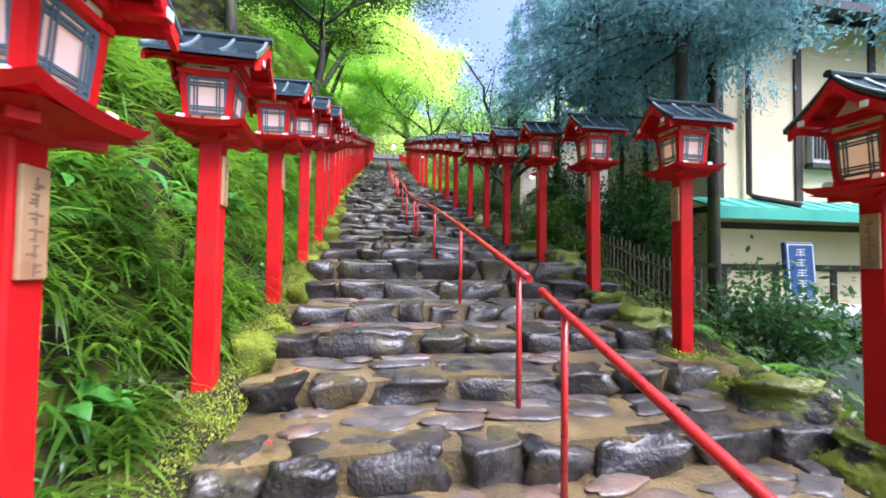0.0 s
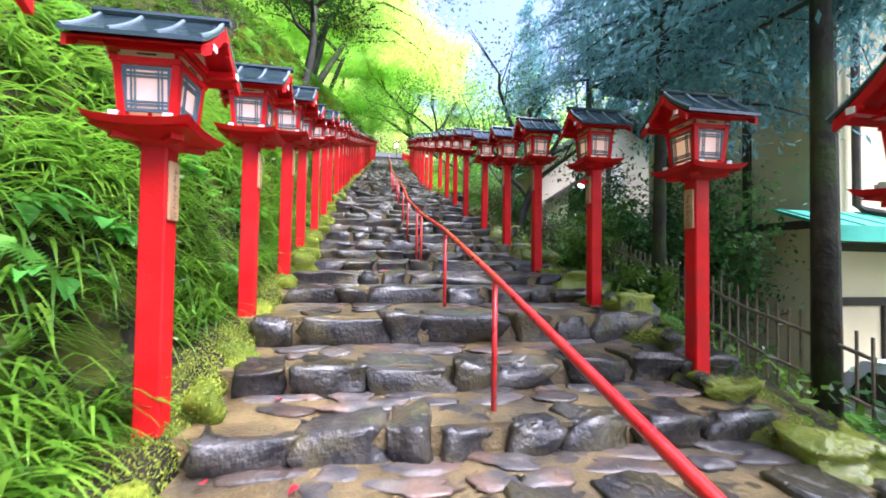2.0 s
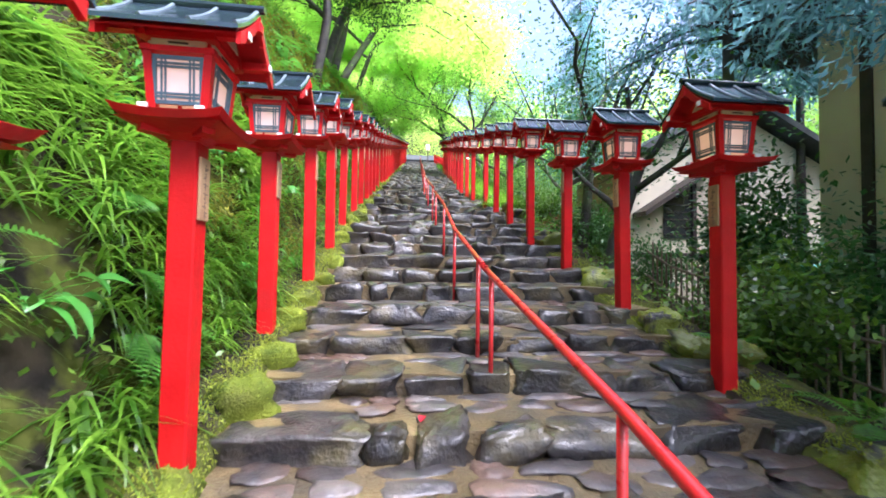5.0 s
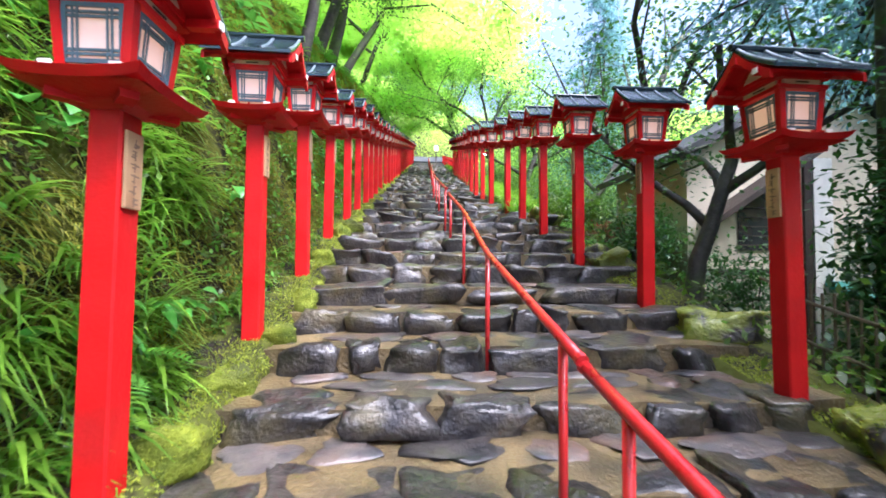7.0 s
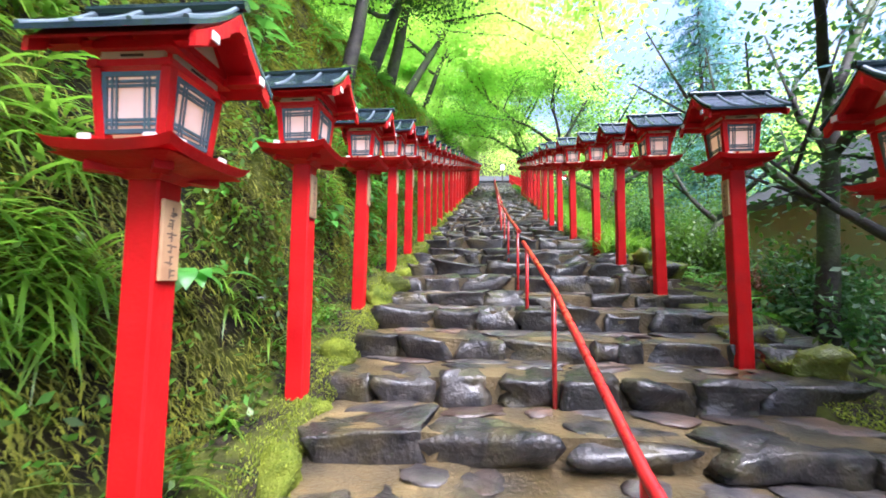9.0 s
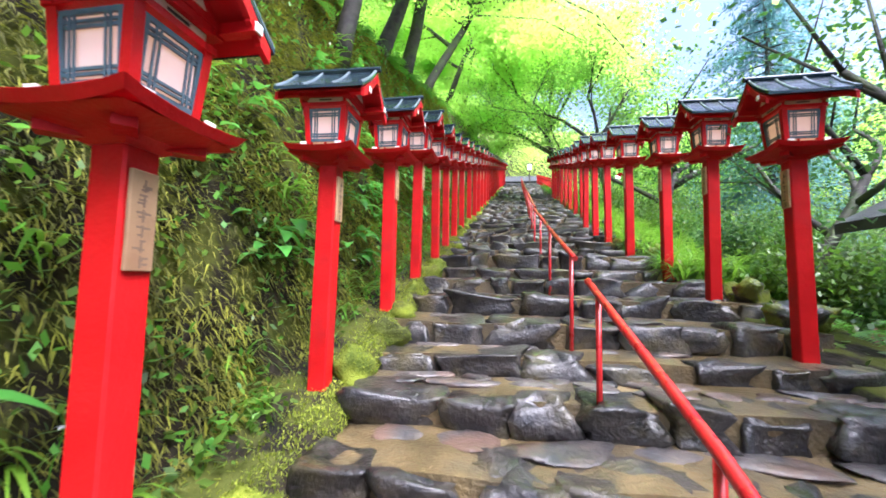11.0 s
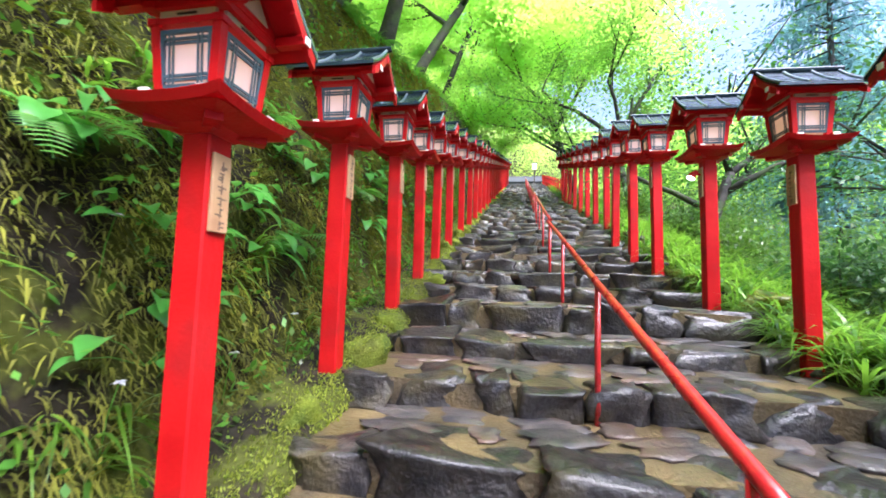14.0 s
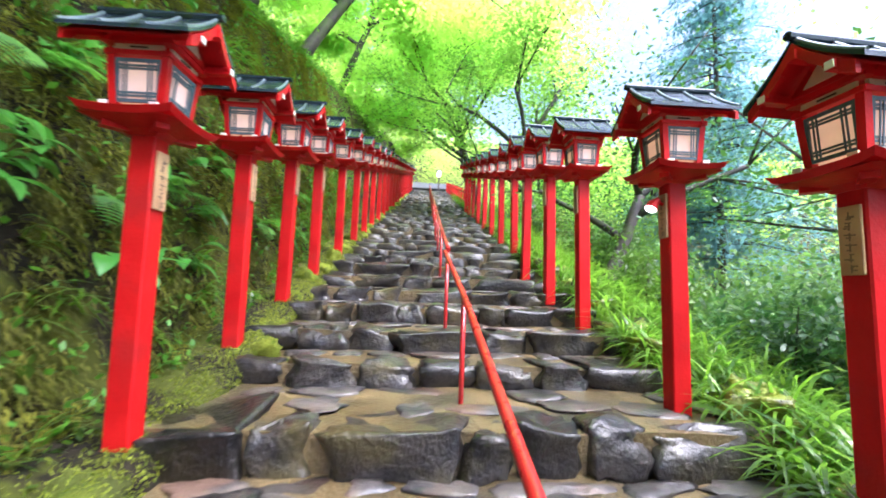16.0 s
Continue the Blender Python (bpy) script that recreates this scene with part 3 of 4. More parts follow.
# ---- handrail ----
RAIL = [[(0.95, -2.6), (0.95, -1.2), (0.94, 0.2), (0.93, 1.62)], [(0.93, 2.22), (0.92, 3.85), (0.9, 5.48), (0.84, 7.1)], [(0.82, 7.52), (0.79, 8.9), (0.81, 10.46), (0.77, 11.7)], [(0.77, 12.68), (0.75, 14.13), (0.8, 16.06), (0.78, 17.2)]]
y = 17.74
while y < 46:
    RAIL.append([(0.82 + float(shift(v)), v) for v in (y, y + 1.5, y + 3.0, y + 4.6)])
    y += 5.25
for seg in RAIL:
    r = thing("handrail", "red-painted steel pipe handrail on slim posts", "handrail", pose(seg[0][0], seg[0][1], float(slope(seg[0][1]))), "handrail lengths on the steps")
    o = r.matrix_basis.translation
    pts = [Vector((x, y, float(slope(y)) + float(np.interp(y, [0.6, 2.0, 3.9, 5.5, 7.0, 8.0, 12.0], [0.83, 0.9, 0.87, 0.82, 0.77, 0.8, 0.78])))) - o for x, y in seg]
    d0, d1 = (pts[0] - pts[1]).normalized(), (pts[-1] - pts[-2]).normalized()
    pipe = [pts[0] + d0 * 0.16] + pts + [pts[-1] + d1 * 0.26]
    part("pipe", Builder().tube(pipe, [0.0215] * len(pipe), 10).mesh("pipe", True), RAIL_RED, r)
    for e in (pipe[0], pipe[-1]):
        s = Builder().tube([e - d1 * 0.012, e + d1 * 0.012], [0.0235, 0.0235], 10)
        part("end_cap", s, RAIL_RED, r)
    for p in pts:
        part("rail_post", Builder().tube([p - Vector((0, 0, 0.92)), p], [0.017, 0.017], 8).mesh("rail_post", True), RAIL_RED, r)

# ---- plants ----


def blade_mesh(name, base, az, length, width, rise, fall, seg=5, twist=0.0):
    """Arching strap leaves: base points, heading, length, width, how far they rise and droop."""
    n = len(base)
    s = np.linspace(0, 1, seg + 1)[None, :]
    L = length[:, None]
    out = L * (0.15 * s + 0.62 * s ** 1.6)
    up = L * (rise[:, None] * s - fall[:, None] * s ** 2.2)
    cx = base[:, 0:1] + np.cos(az)[:, None] * out
    cy = base[:, 1:2] + np.sin(az)[:, None] * out
    cz = base[:, 2:3] + up
    w = width[:, None] * np.clip(0.55 + 1.6 * s - 2.1 * s ** 2, 0.03, 1) * 0.5
    px, py = -np.sin(az)[:, None], np.cos(az)[:, None]
    a = np.stack([cx + px * w, cy + py * w, cz], -1)
    b = np.stack([cx - px * w, cy - py * w, cz + 0.3 * w], -1)
    v = np.stack([a, b], 2).reshape(n, -1, 3)
    k = np.arange(seg) * 2
    q = np.stack([k, k + 1, k + 3, k + 2], -1)
    quads = (q[None] + (np.arange(n) * (seg + 1) * 2)[:, None, None]).reshape(-1, 4)
    return quad_mesh(name, v.reshape(-1, 3), quads, True)


def leaf_cards(centres, length, width, droop=0.0, heading=None, tilt=0.6):
    """Pointed leaves (rhombs bent at the midrib) strewn over centres. Returns vertices and quads."""
    n = len(centres)
    az = rng.uniform(0, 2 * np.pi, n) if heading is None else heading
    el = rng.normal(-droop, tilt, n)
    d = np.stack([np.cos(az) * np.cos(el), np.sin(az) * np.cos(el), np.sin(el)], -1)
    side = np.stack([-np.sin(az), np.cos(az), rng.normal(0, 0.5, n)], -1)
    side /= np.linalg.norm(side, axis=1, keepdims=True)
    length, width = np.broadcast_to(length, n)[:, None], np.broadcast_to(width, n)[:, None]
    v = np.stack([centres - d * length * 0.5, centres + side * width * 0.5, centres + d * length * 0.5, centres - side * width * 0.5], 1)
    return v.reshape(-1, 3), np.arange(4 * n).reshape(-1, 4)


def clip_path(p):
    """Keeps foliage off the flight and its head room."""
    return ~((p[:, 0] > -0.6) & (p[:, 0] < 2.3) & (p[:, 2] < slope(p[:, 1]) + 2.6) & (p[:, 1] < Y_TOP))


def bank_points(n, y0, y1, d0, d1):
    y = rng.uniform(y0, y1, n)
    d = rng.uniform(d0, d1, n)
    x = -0.98 - d
    return np.stack([x, y, land(x, y)], -1)


# long grass hanging down the bank
def grass(name, n, y0, y1, d0, d1, ln, label, material=GRASS, wd=(0.014, 0.034)):
    # tufts of about a dozen blades
    t = n // 12
    c = bank_points(t, y0, y1, d0, d1)
    keep = noise_keep(c)
    c = c[keep]
    t = len(c)
    base = np.repeat(c, 12, 0) + rng.normal(0, 0.035, (t * 12, 3))
    az = np.repeat(rng.normal(0, 0.5, t), 12) + rng.normal(0, 0.75, t * 12)
    L = rng.uniform(*ln, t * 12)
    me = blade_mesh(name, base, az, L, rng.uniform(*wd, t * 12), rng.uniform(0.35, 0.95, t * 12), rng.uniform(0.45, 1.05, t * 12))
    return tagged(part(name, me, material), label, "grass", kind="stuff")


def noise_keep(c):
    v = np.sin(c[:, 1] * 2.1 + c[:, 2] * 1.7) + np.sin(c[:, 1] * 4.7 - c[:, 2] * 3.1 + 1.3)
    return v > rng.uniform(-1.5, 0.9, len(c))


grass("bank_grass", 24000, -3, 9.5, 0.1, 1.25, (0.28, 0.62), "long arching bright green strap grass on the bank")
grass("upper_bank_grass", 6500, -3, 30, 1.6, 6.0, (0.25, 0.55), "green grass on the upper slope", SMALL_LEAF)
grass("sparse_bank_grass", 6500, 9.0, 34, 0.15, 1.6, (0.2, 0.45), "scattered green grass on a mossy bank")


def undergrowth(name, n, y0, y1, d0, d1, size, label, material=SMALL_LEAF):
    p = bank_points(n, y0, y1, d0, d1)
    p = p[noise_keep(p * np.array([1, 1.6, 1.6]))]
    p[:, 0] += rng.uniform(0.0, 0.16, len(p))
    p[:, 2] += rng.uniform(0.0, 0.1, len(p))
    s = rng.uniform(*size, len(p))
    v, q = leaf_cards(p, s, s * 0.55, 0.3)
    return tagged(part(name, quad_mesh(name, v, q), material), label, "undergrowth", kind="stuff")


undergrowth("bank_undergrowth", 28000, -3, 12, 0.1, 2.4, (0.035, 0.09), "small dark green leaves covering the bank")
undergrowth("mossy_bank_undergrowth", 16000, 8, 36, 0.1, 2.2, (0.03, 0.075), "small green leaves and moss on the bank")
p = bank_points(230000, 7.5, 24, 0.2, 1.5)
p = p[noise_keep(p * np.array([1, 1.9, 1.3])) | (rng.random(len(p)) < 0.25)]
p[:, 0] += 0.02
n = len(p)
me = blade_mesh("bank_moss", p, rng.normal(0, 0.7, n), rng.uniform(0.04, 0.12, n), rng.uniform(0.007, 0.016, n), rng.uniform(0.0, 0.4, n), rng.uniform(0.3, 1.1, n), 2)
tagged(part("bank_moss", me, HANGING_MOSS), "brown and yellow-green moss hanging on the bank", "moss", kind="stuff")
undergrowth("bank_seedlings", 11000, 7.5, 26, 0.2, 1.4, (0.04, 0.085), "small bright green leaves sprouting from the mossy bank", FERN)
undergrowth("upper_slope_leaves", 30000, -3, 60, 1.8, 12.0, (0.06, 0.16), "leafy green cover on the upper slope")

# plants by the lower edge on the other side
n = 1800
yy = rng.uniform(14.5, 40, n)
c = np.stack([2.36 + shift(yy) + np.abs(rng.normal(0, 0.55, n)), yy, np.zeros(n)], -1)
c[:, 2] = land(c[:, 0], c[:, 1])
base = np.repeat(c, 10, 0) + rng.normal(0, 0.04, (n * 10, 3))
az = rng.uniform(0, 2 * np.pi, n * 10)
me = blade_mesh("edge_grass", base, az, rng.uniform(0.35, 0.7, n * 10), rng.uniform(0.015, 0.035, n * 10), rng.uniform(0.7, 1.1, n * 10), rng.uniform(0.4, 0.9, n * 10))
tagged(part("edge_grass", me, GRASS), "lush bright green strap leaves by the lanterns", "grass", kind="stuff")
n = 16000
p = np.stack([rng.uniform(2.6, 9, n), rng.uniform(-3, 40, n), np.zeros(n)], -1)
p[:, 2] = land(p[:, 0], p[:, 1]) + rng.uniform(0, 0.25, n)
s = rng.uniform(0.05, 0.13, n)
v, q = leaf_cards(p, s, s * 0.5, 0.1)
tagged(part("slope_undergrowth", quad_mesh("slope_undergrowth", v, q), SMALL_LEAF), "low dark green plants on the falling slope", "undergrowth", kind="stuff")

# moss fuzz on the edge of the steps
n = 70000
yy = rng.uniform(-1, 24, n)
xx = -0.62 - np.abs(rng.normal(0, 0.2, n))
zz = land(xx, yy) + rng.uniform(-0.005, 0.02, n)
pts = [np.stack([xx, yy, zz], -1)]
xr, yr = 2.48 + np.abs(rng.normal(0, 0.22, 28000)), rng.uniform(-1, 12, 28000)
pts.append(np.stack([xr, yr, land(xr, yr) + rng.uniform(-0.005, 0.02, 28000)], -1))
for o in mossy:
    if o.location.y < 24:
        co = np.empty(len(o.data.vertices) * 3, np.float32)
        o.data.vertices.foreach_get("co", co)
        mm = np.array(o.matrix_basis)
        w = co.reshape(-1, 3) @ mm[:3, :3].T + mm[:3, 3]
        pick = rng.integers(0, len(w), 750)
        pick2 = np.clip(pick + rng.integers(-1, 2, 750), 0, len(w) - 1)
        u = rng.random((750, 1))
        pts.append(w[pick] * u + w[pick2] * (1 - u))
pts = np.concatenate(pts)
n = len(pts)
v, q = leaf_cards(pts, rng.uniform(0.014, 0.034, n), 0.01, -0.7)
tagged(part("edge_moss", quad_mesh("edge_moss", v, q), MOSS_TUFT), "yellow-green moss along the edge of the steps", "moss", kind="stuff")


def frond_mesh(name, length, pairs=16):
    """One fern frond: a bowed stalk with tapering pairs of leaflets."""
    vs, qs = [], []
    for i in range(pairs):
        u = (i + 1) / (pairs + 1)
        x, z = length * u * (1 - 0.12 * u), length * (0.55 * u - 0.62 * u * u)
        l = length * 0.3 * math.sin(math.pi * min(1, 0.12 + 0.9 * (1 - u))) * (1 - 0.35 * u)
        w = length / pairs * 0.75
        for s in (-1, 1):
            k = len(vs)
            vs += [(x - w * 0.4, 0, z), (x + l * 0.15, s * l * 0.5, z + 0.02 * l), (x + l * 0.3, s * l, z - 0.12 * l), (x + w * 0.5, 0, z)]
            if s > 0:
                vs[k + 1] = (x + l * 0.15 - w * 0.3, s * l * 0.5, z + 0.02 * l)
            qs.append((k, k + 1, k + 2, k + 3))
    k = len(vs)
    for i in range(7):
        u = i / 6
        vs += [(length * u * (1 - 0.12 * u), -0.003, length * (0.55 * u - 0.62 * u * u) - 0.002), (length * u * (1 - 0.12 * u), 0.003, length * (0.55 * u - 0.62 * u * u) - 0.002)]
    qs += [(k + 2 * i, k + 2 * i + 1, k + 2 * i + 3, k + 2 * i + 2) for i in range(6)]
    return quad_mesh(name, vs, qs)


FRONDS = [frond_mesh("frond", l) for l in (0.32, 0.42, 0.5)]
for me in FRONDS:
    me.materials.append(FERN)


def fern(at, n=7, lean=None):
    f = thing("fern", "bright green fern with arching fronds", "fern", at, "ferns on the banks")
    for k in range(n):
        a = (360 * k / n + rnd.uniform(-15, 15)) if lean is None else lean + rnd.uniform(-80, 80)
        part("frond", FRONDS[k % 3], None, f, at=pose(0, 0, 0, rnd.uniform(-15, 15), rnd.uniform(-25, 10), a))
    return f


def leaf_blade(name, length, width, seg=6):
    vs, qs = [], []
    for i in range(seg + 1):
        u = i / seg
        w = width * 0.5 * math.sin(math.pi * min(1, 0.06 + 0.94 * u ** 0.8)) + 0.002
        z = length * (0.35 * u - 0.5 * u * u)
        vs += [(length * u, -w, z + w * 0.35), (length * u, 0, z), (length * u, w, z + w * 0.35)]
    for i in range(seg):
        k = 3 * i
        qs += [(k, k + 1, k + 4, k + 3), (k + 1, k + 2, k + 5, k + 4)]
    return quad_mesh(name, vs, qs, True)


BROADS = [leaf_blade("leaf", l, w) for l, w in ((0.13, 0.085), (0.17, 0.12), (0.1, 0.08), (0.26, 0.06))]
for me in BROADS:
    me.materials.append(BROAD)


def broad_plant(at, n=9):
    f = thing("leafy_plant", "broad-leaved bright green plant growing from the bank", "plant", at, "broad-leaved plants on the bank")
    st = Builder()
    for k in range(n):
        a, e, r = math.radians(rnd.uniform(-90, 90)), rnd.uniform(0.1, 0.9), rnd.uniform(0.06, 0.26)
        p = Vector((r * math.cos(a) * math.cos(e), r * math.sin(a) * math.cos(e) * 1.4, r * math.sin(e)))
        st.tube([(0, 0, 0), p * 0.6 + Vector((0, 0, 0.02)), p], [0.003, 0.0025, 0.002], 4)
        part("leaf", BROADS[k % 3 if k % 5 else 3], None, f, at=pose(*p, rnd.uniform(-20, 20), rnd.uniform(-10, 35), math.degrees(a) + rnd.uniform(-40, 40)))
    part("stem", st, FERN, f)
    return f


for k in range(36):
    y = rnd.uniform(-1, 20)
    d = rnd.uniform(0.35, 1.5)
    fern(pose(-0.98 - d + 0.04, y, float(land(-0.98 - d, y)) - 0.01, 0, 25, 0), 6, 0)
for k in range(60):
    y = rnd.uniform(7.5, 19) if k % 4 else rnd.uniform(0, 7)
    d = rnd.uniform(0.35, 1.1)
    broad_plant(pose(-0.98 - d + 0.02, y, float(land(-0.98 - d, y)) - 0.01, 0, 10, 0), 10)
for x, y in ((2.95, 6.2), (3.1, 6.6), (3.05, 3.4), (2.95, 4.9), (3.2, 5.4), (2.9, 12.0), (3.1, 13.1), (2.85, 13.4), (3.3, 2.6), (3.15, 7.6)):
    fern(pose(x, y, float(land(x, y)), 0, 0, rnd.uniform(0, 360)), 8)

# ---- trees ----


def grow(b, p, d, length, r, depth, tips, spread, up, r2, sides=6):
    """Grows one limb with its forks into builder b; notes the twig points."""
    pts, rad = [p.copy()], [r]
    n = 4 if depth else 3
    q = p.copy()
    for i in range(n):
        d = (d + Vector((r2.gauss(0, 0.16), r2.gauss(0, 0.16), r2.gauss(0, 0.1) + up))).normalized()
        q = q + d * (length / n)
        pts.append(q.copy())
        rad.append(r * (1 - 0.45 * (i + 1) / n))
        if depth <= 1:
            tips.append((q.copy(), depth))
    if depth:
        b.tube(pts, rad, sides)
    else:
        b.tube([pts[0], pts[-1]], [r, r * 0.4], 3)
        return
    for k in range(3 if depth > 1 else 4):
        a = r2.uniform(0, 2 * math.pi)
        side = d.orthogonal().normalized()
        side.rotate(Matrix.Rotation(a, 3, d))
        nd = (d + side * spread * r2.uniform(0.6, 1.3)).normalized()
        st = pts[r2.randint(2, n)]
        grow(b, st, nd, length * r2.uniform(0.55, 0.8), r * 0.42, depth - 1, tips, spread, up, r2, 5 if depth > 1 else 4)


def broadleaf(base, lean, trunk_len, limb_len, radius, leaf, per_tip, material, label, seed, up=0.04, cloud=(0.55, 0.55, 0.2), depth=3, spread=0.85):
    r2 = random.Random(seed)
    t = thing("tree", label, "tree", pose(*base))
    b, tips = Builder(), []
    p, d = Vector((0, 0, -0.4)), Vector(lean).normalized()
    pts, rad = [p.copy()], [radius * 1.35]
    for i in range(5):
        d = (d + Vector((r2.gauss(0, 0.07), r2.gauss(0, 0.07), 0.05))).normalized()
        p = p + d * trunk_len / 5
        pts.append(p.copy())
        rad.append(radius * (1 - 0.09 * i))
    b.tube(pts, rad, 10)
    for k in range(5):
        a = 2 * math.pi * k / 5 + r2.uniform(-0.4, 0.4)
        nd = (d * 0.75 + Vector((math.cos(a), math.sin(a), 0.15)) * spread).normalized()
        grow(b, pts[-1 - (k % 3)], nd, limb_len * r2.uniform(0.8, 1.2), radius * 0.55, depth - 1, tips, spread, up, r2)
    part("trunk", b.mesh("trunk", True), BARK, t, "dark wet bark, forking limbs")
    P = np.array([q for q, _ in tips])
    c = np.repeat(P, per_tip, 0) + rng.normal(0, 1, (len(P) * per_tip, 3)) * np.array(cloud)
    c = c[clip_path(c + np.array(base))]
    s = rng.uniform(0.7, 1.3, len(c)) * leaf
    v, q = leaf_cards(c, s, s * 0.62, 0.15, tilt=0.45)
    part("crown", quad_mesh("crown", v, q), material, t, "many small leaves")
    return t


def conifer(base, height, radius, seed, label="tall dark blue-green cedar with drooping sprays", low=0.15, count=270, lean=(0, 0), spray=1.0):
    r2 = random.Random(seed)
    t = thing("cedar_tree", label, "tree", pose(*base))
    b = Builder()
    b.tube([(0, 0, -0.4), (lean[0] * 0.3, lean[1] * 0.3, height * 0.35), (lean[0], lean[1], height)], [radius * 0.022 + 0.045, radius * 0.018 + 0.03, 0.015], 9)
    cen, hd = [], []
    n = int(height * 9)
    for k in range(n):
        u = low + (1 - low) * (k + r2.random()) / n
        L = radius * (1 - u) ** 0.7 * r2.uniform(0.65, 1.15) + 0.2
        a = r2.uniform(0, 2 * math.pi)
        z = height * u
        ox, oy = lean[0] * u, lean[1] * u
        pts = [Vector((ox + math.cos(a) * L * s, oy + math.sin(a) * L * s, z + L * (0.12 * s - 0.42 * s * s))) for s in (0, 0.35, 0.7, 1.0)]
        b.tube(pts, [0.028, 0.02, 0.012, 0.005], 4)
        m = int(count * L) + 12
        s = rng.uniform(0.2, 1.05, m)
        off = rng.normal(0, 1, (m, 3)) * np.array([0.16, 0.16, 0.09]) * (0.5 + L * 0.4)
        c = np.stack([ox + math.cos(a) * L * s, oy + math.sin(a) * L * s, z + L * (0.12 * s - 0.42 * s * s) - 0.05], -1) + off
        cen.append(c)
        hd.append(a + rng.normal(0, 0.7, m))
    part("trunk", b.mesh("trunk", True), BARK, t, "dark straight trunk")
    c, h = np.concatenate(cen), np.concatenate(hd)
    k = clip_path(c + np.array(base))
    c, h = c[k], h[k]
    s = rng.uniform(0.055, 0.14, len(c)) * spray
    v, q = leaf_cards(c, s, s * 0.3, 0.5, h, 0.6)
    part("crown", quad_mesh("crown", v, q), HAZY_CEDAR, t, "drooping needle sprays")
    return t


def on(x, y):
    return (x, y, float(land(x, y)))


# maples and evergreens leaning out from the bank
near_maple = broadleaf(on(-2.6, 17.2), (0.35, 0.1, 1), 3.6, 2.6, 0.17, 0.11, 120, MAPLE, "maple with bright yellow-green spring leaves leaning over the steps", 3)
broadleaf(on(-2.9, 20.5), (0.3, 0.25, 1), 4.6, 3.0, 0.2, 0.12, 120, MAPLE, "maple with bright yellow-green spring leaves leaning over the steps", 5)
broadleaf(on(-3.4, 25.5), (0.4, 0.0, 1), 5.0, 3.4, 0.2, 0.14, 120, MAPLE, "maple with bright yellow-green spring leaves leaning over the steps", 8)
broadleaf(on(-3.6, 32.0), (0.45, 0.0, 1), 5.2, 3.6, 0.17, 0.16, 170, MAPLE, "maple with bright yellow-green spring leaves leaning over the steps", 13)
broadleaf(on(3.6, 31.0), (-0.3, 0.0, 1), 5.0, 3.4, 0.15, 0.16, 170, MAPLE, "maple with bright yellow-green leaves beside the steps", 17)
broadleaf(on(-4.0, 42.0), (0.5, 0.0, 1), 6.0, 4.2, 0.17, 0.2, 170, MAPLE, "maple with bright yellow-green leaves over the top of the steps", 19)
broadleaf(on(4.6, 43.0), (-0.4, 0.0, 1), 6.0, 4.2, 0.17, 0.2, 170, MAPLE, "maple with bright yellow-green leaves over the top of the steps", 23)
broadleaf(on(-2.1, 14.3), (0.25, 0.1, 1), 3.0, 2.3, 0.13, 0.09, 150, DARK_LEAF, "dark evergreen tree on the bank", 29)
broadleaf(on(-3.2, 9.5), (-0.05, 0.1, 1), 3.2, 2.4, 0.13, 0.1, 120, DARK_LEAF, "dark evergreen tree on the bank", 31)
broadleaf(on(-3.6, 5.0), (-0.1, 0.1, 1), 3.2, 2.4, 0.13, 0.1, 120, DARK_LEAF, "dark evergreen tree on the bank", 37)
# long thin boughs of that maple that hang over the steps
for line in (((-1.4, 16.6, 10.4), (0.3, 14.2, 10.0), (1.4, 13.3, 9.0), (1.8, 13.2, 7.9), (2.0, 13.2, 6.9)), ((-1.2, 16.8, 10.6), (0.6, 14.6, 9.4), (1.5, 13.2, 8.0), (1.9, 12.4, 7.0)), ((-0.8, 18.4, 11.5), (1.2, 17.8, 11.6), (2.6, 17.2, 10.6), (3.2, 17.0, 9.4)), ((-0.6, 20.5, 12.5), (1.0, 19.5, 12.4), (2.2, 19.0, 11.4)), ((-1.0, 21.0, 12.5), (1.5, 21.5, 12.8), (3.4, 22.0, 11.9), (4.6, 22.0, 10.3)), ((-1.0, 23.0, 13.5), (1.5, 24.0, 13.8), (3.8, 24.5, 12.7), (5.0, 24.5, 11.0)), ((-0.8, 19.0, 11.2), (0.8, 19.0, 11.4), (2.4, 19.2, 10.6), (3.3, 19.3, 9.4)), ((-1.0, 25.0, 15.5), (1.0, 26.0, 16.0), (3.0, 26.5, 15.0), (4.4, 26.5, 13.2))):
    pts = [Vector(p) - near_maple.location for p in line]
    part("bough", Builder().tube(pts, [0.04 - 0.033 * k / (len(pts) - 1) for k in range(len(pts))], 6), BARK, near_maple)
    P = np.concatenate([np.linspace(np.array(a), np.array(c), 26) for a, c in zip(pts, pts[1:])])
    c = np.repeat(P, 22, 0) + rng.normal(0, 1, (len(P) * 22, 3)) * np.array([0.42, 0.42, 0.2])
    s = rng.uniform(0.07, 0.13, len(c))
    lv, lq = leaf_cards(c, s, s * 0.62, 0.2, tilt=0.45)
    part("bough_leaves", quad_mesh("bough_leaves", lv, lq), MAPLE, near_maple)
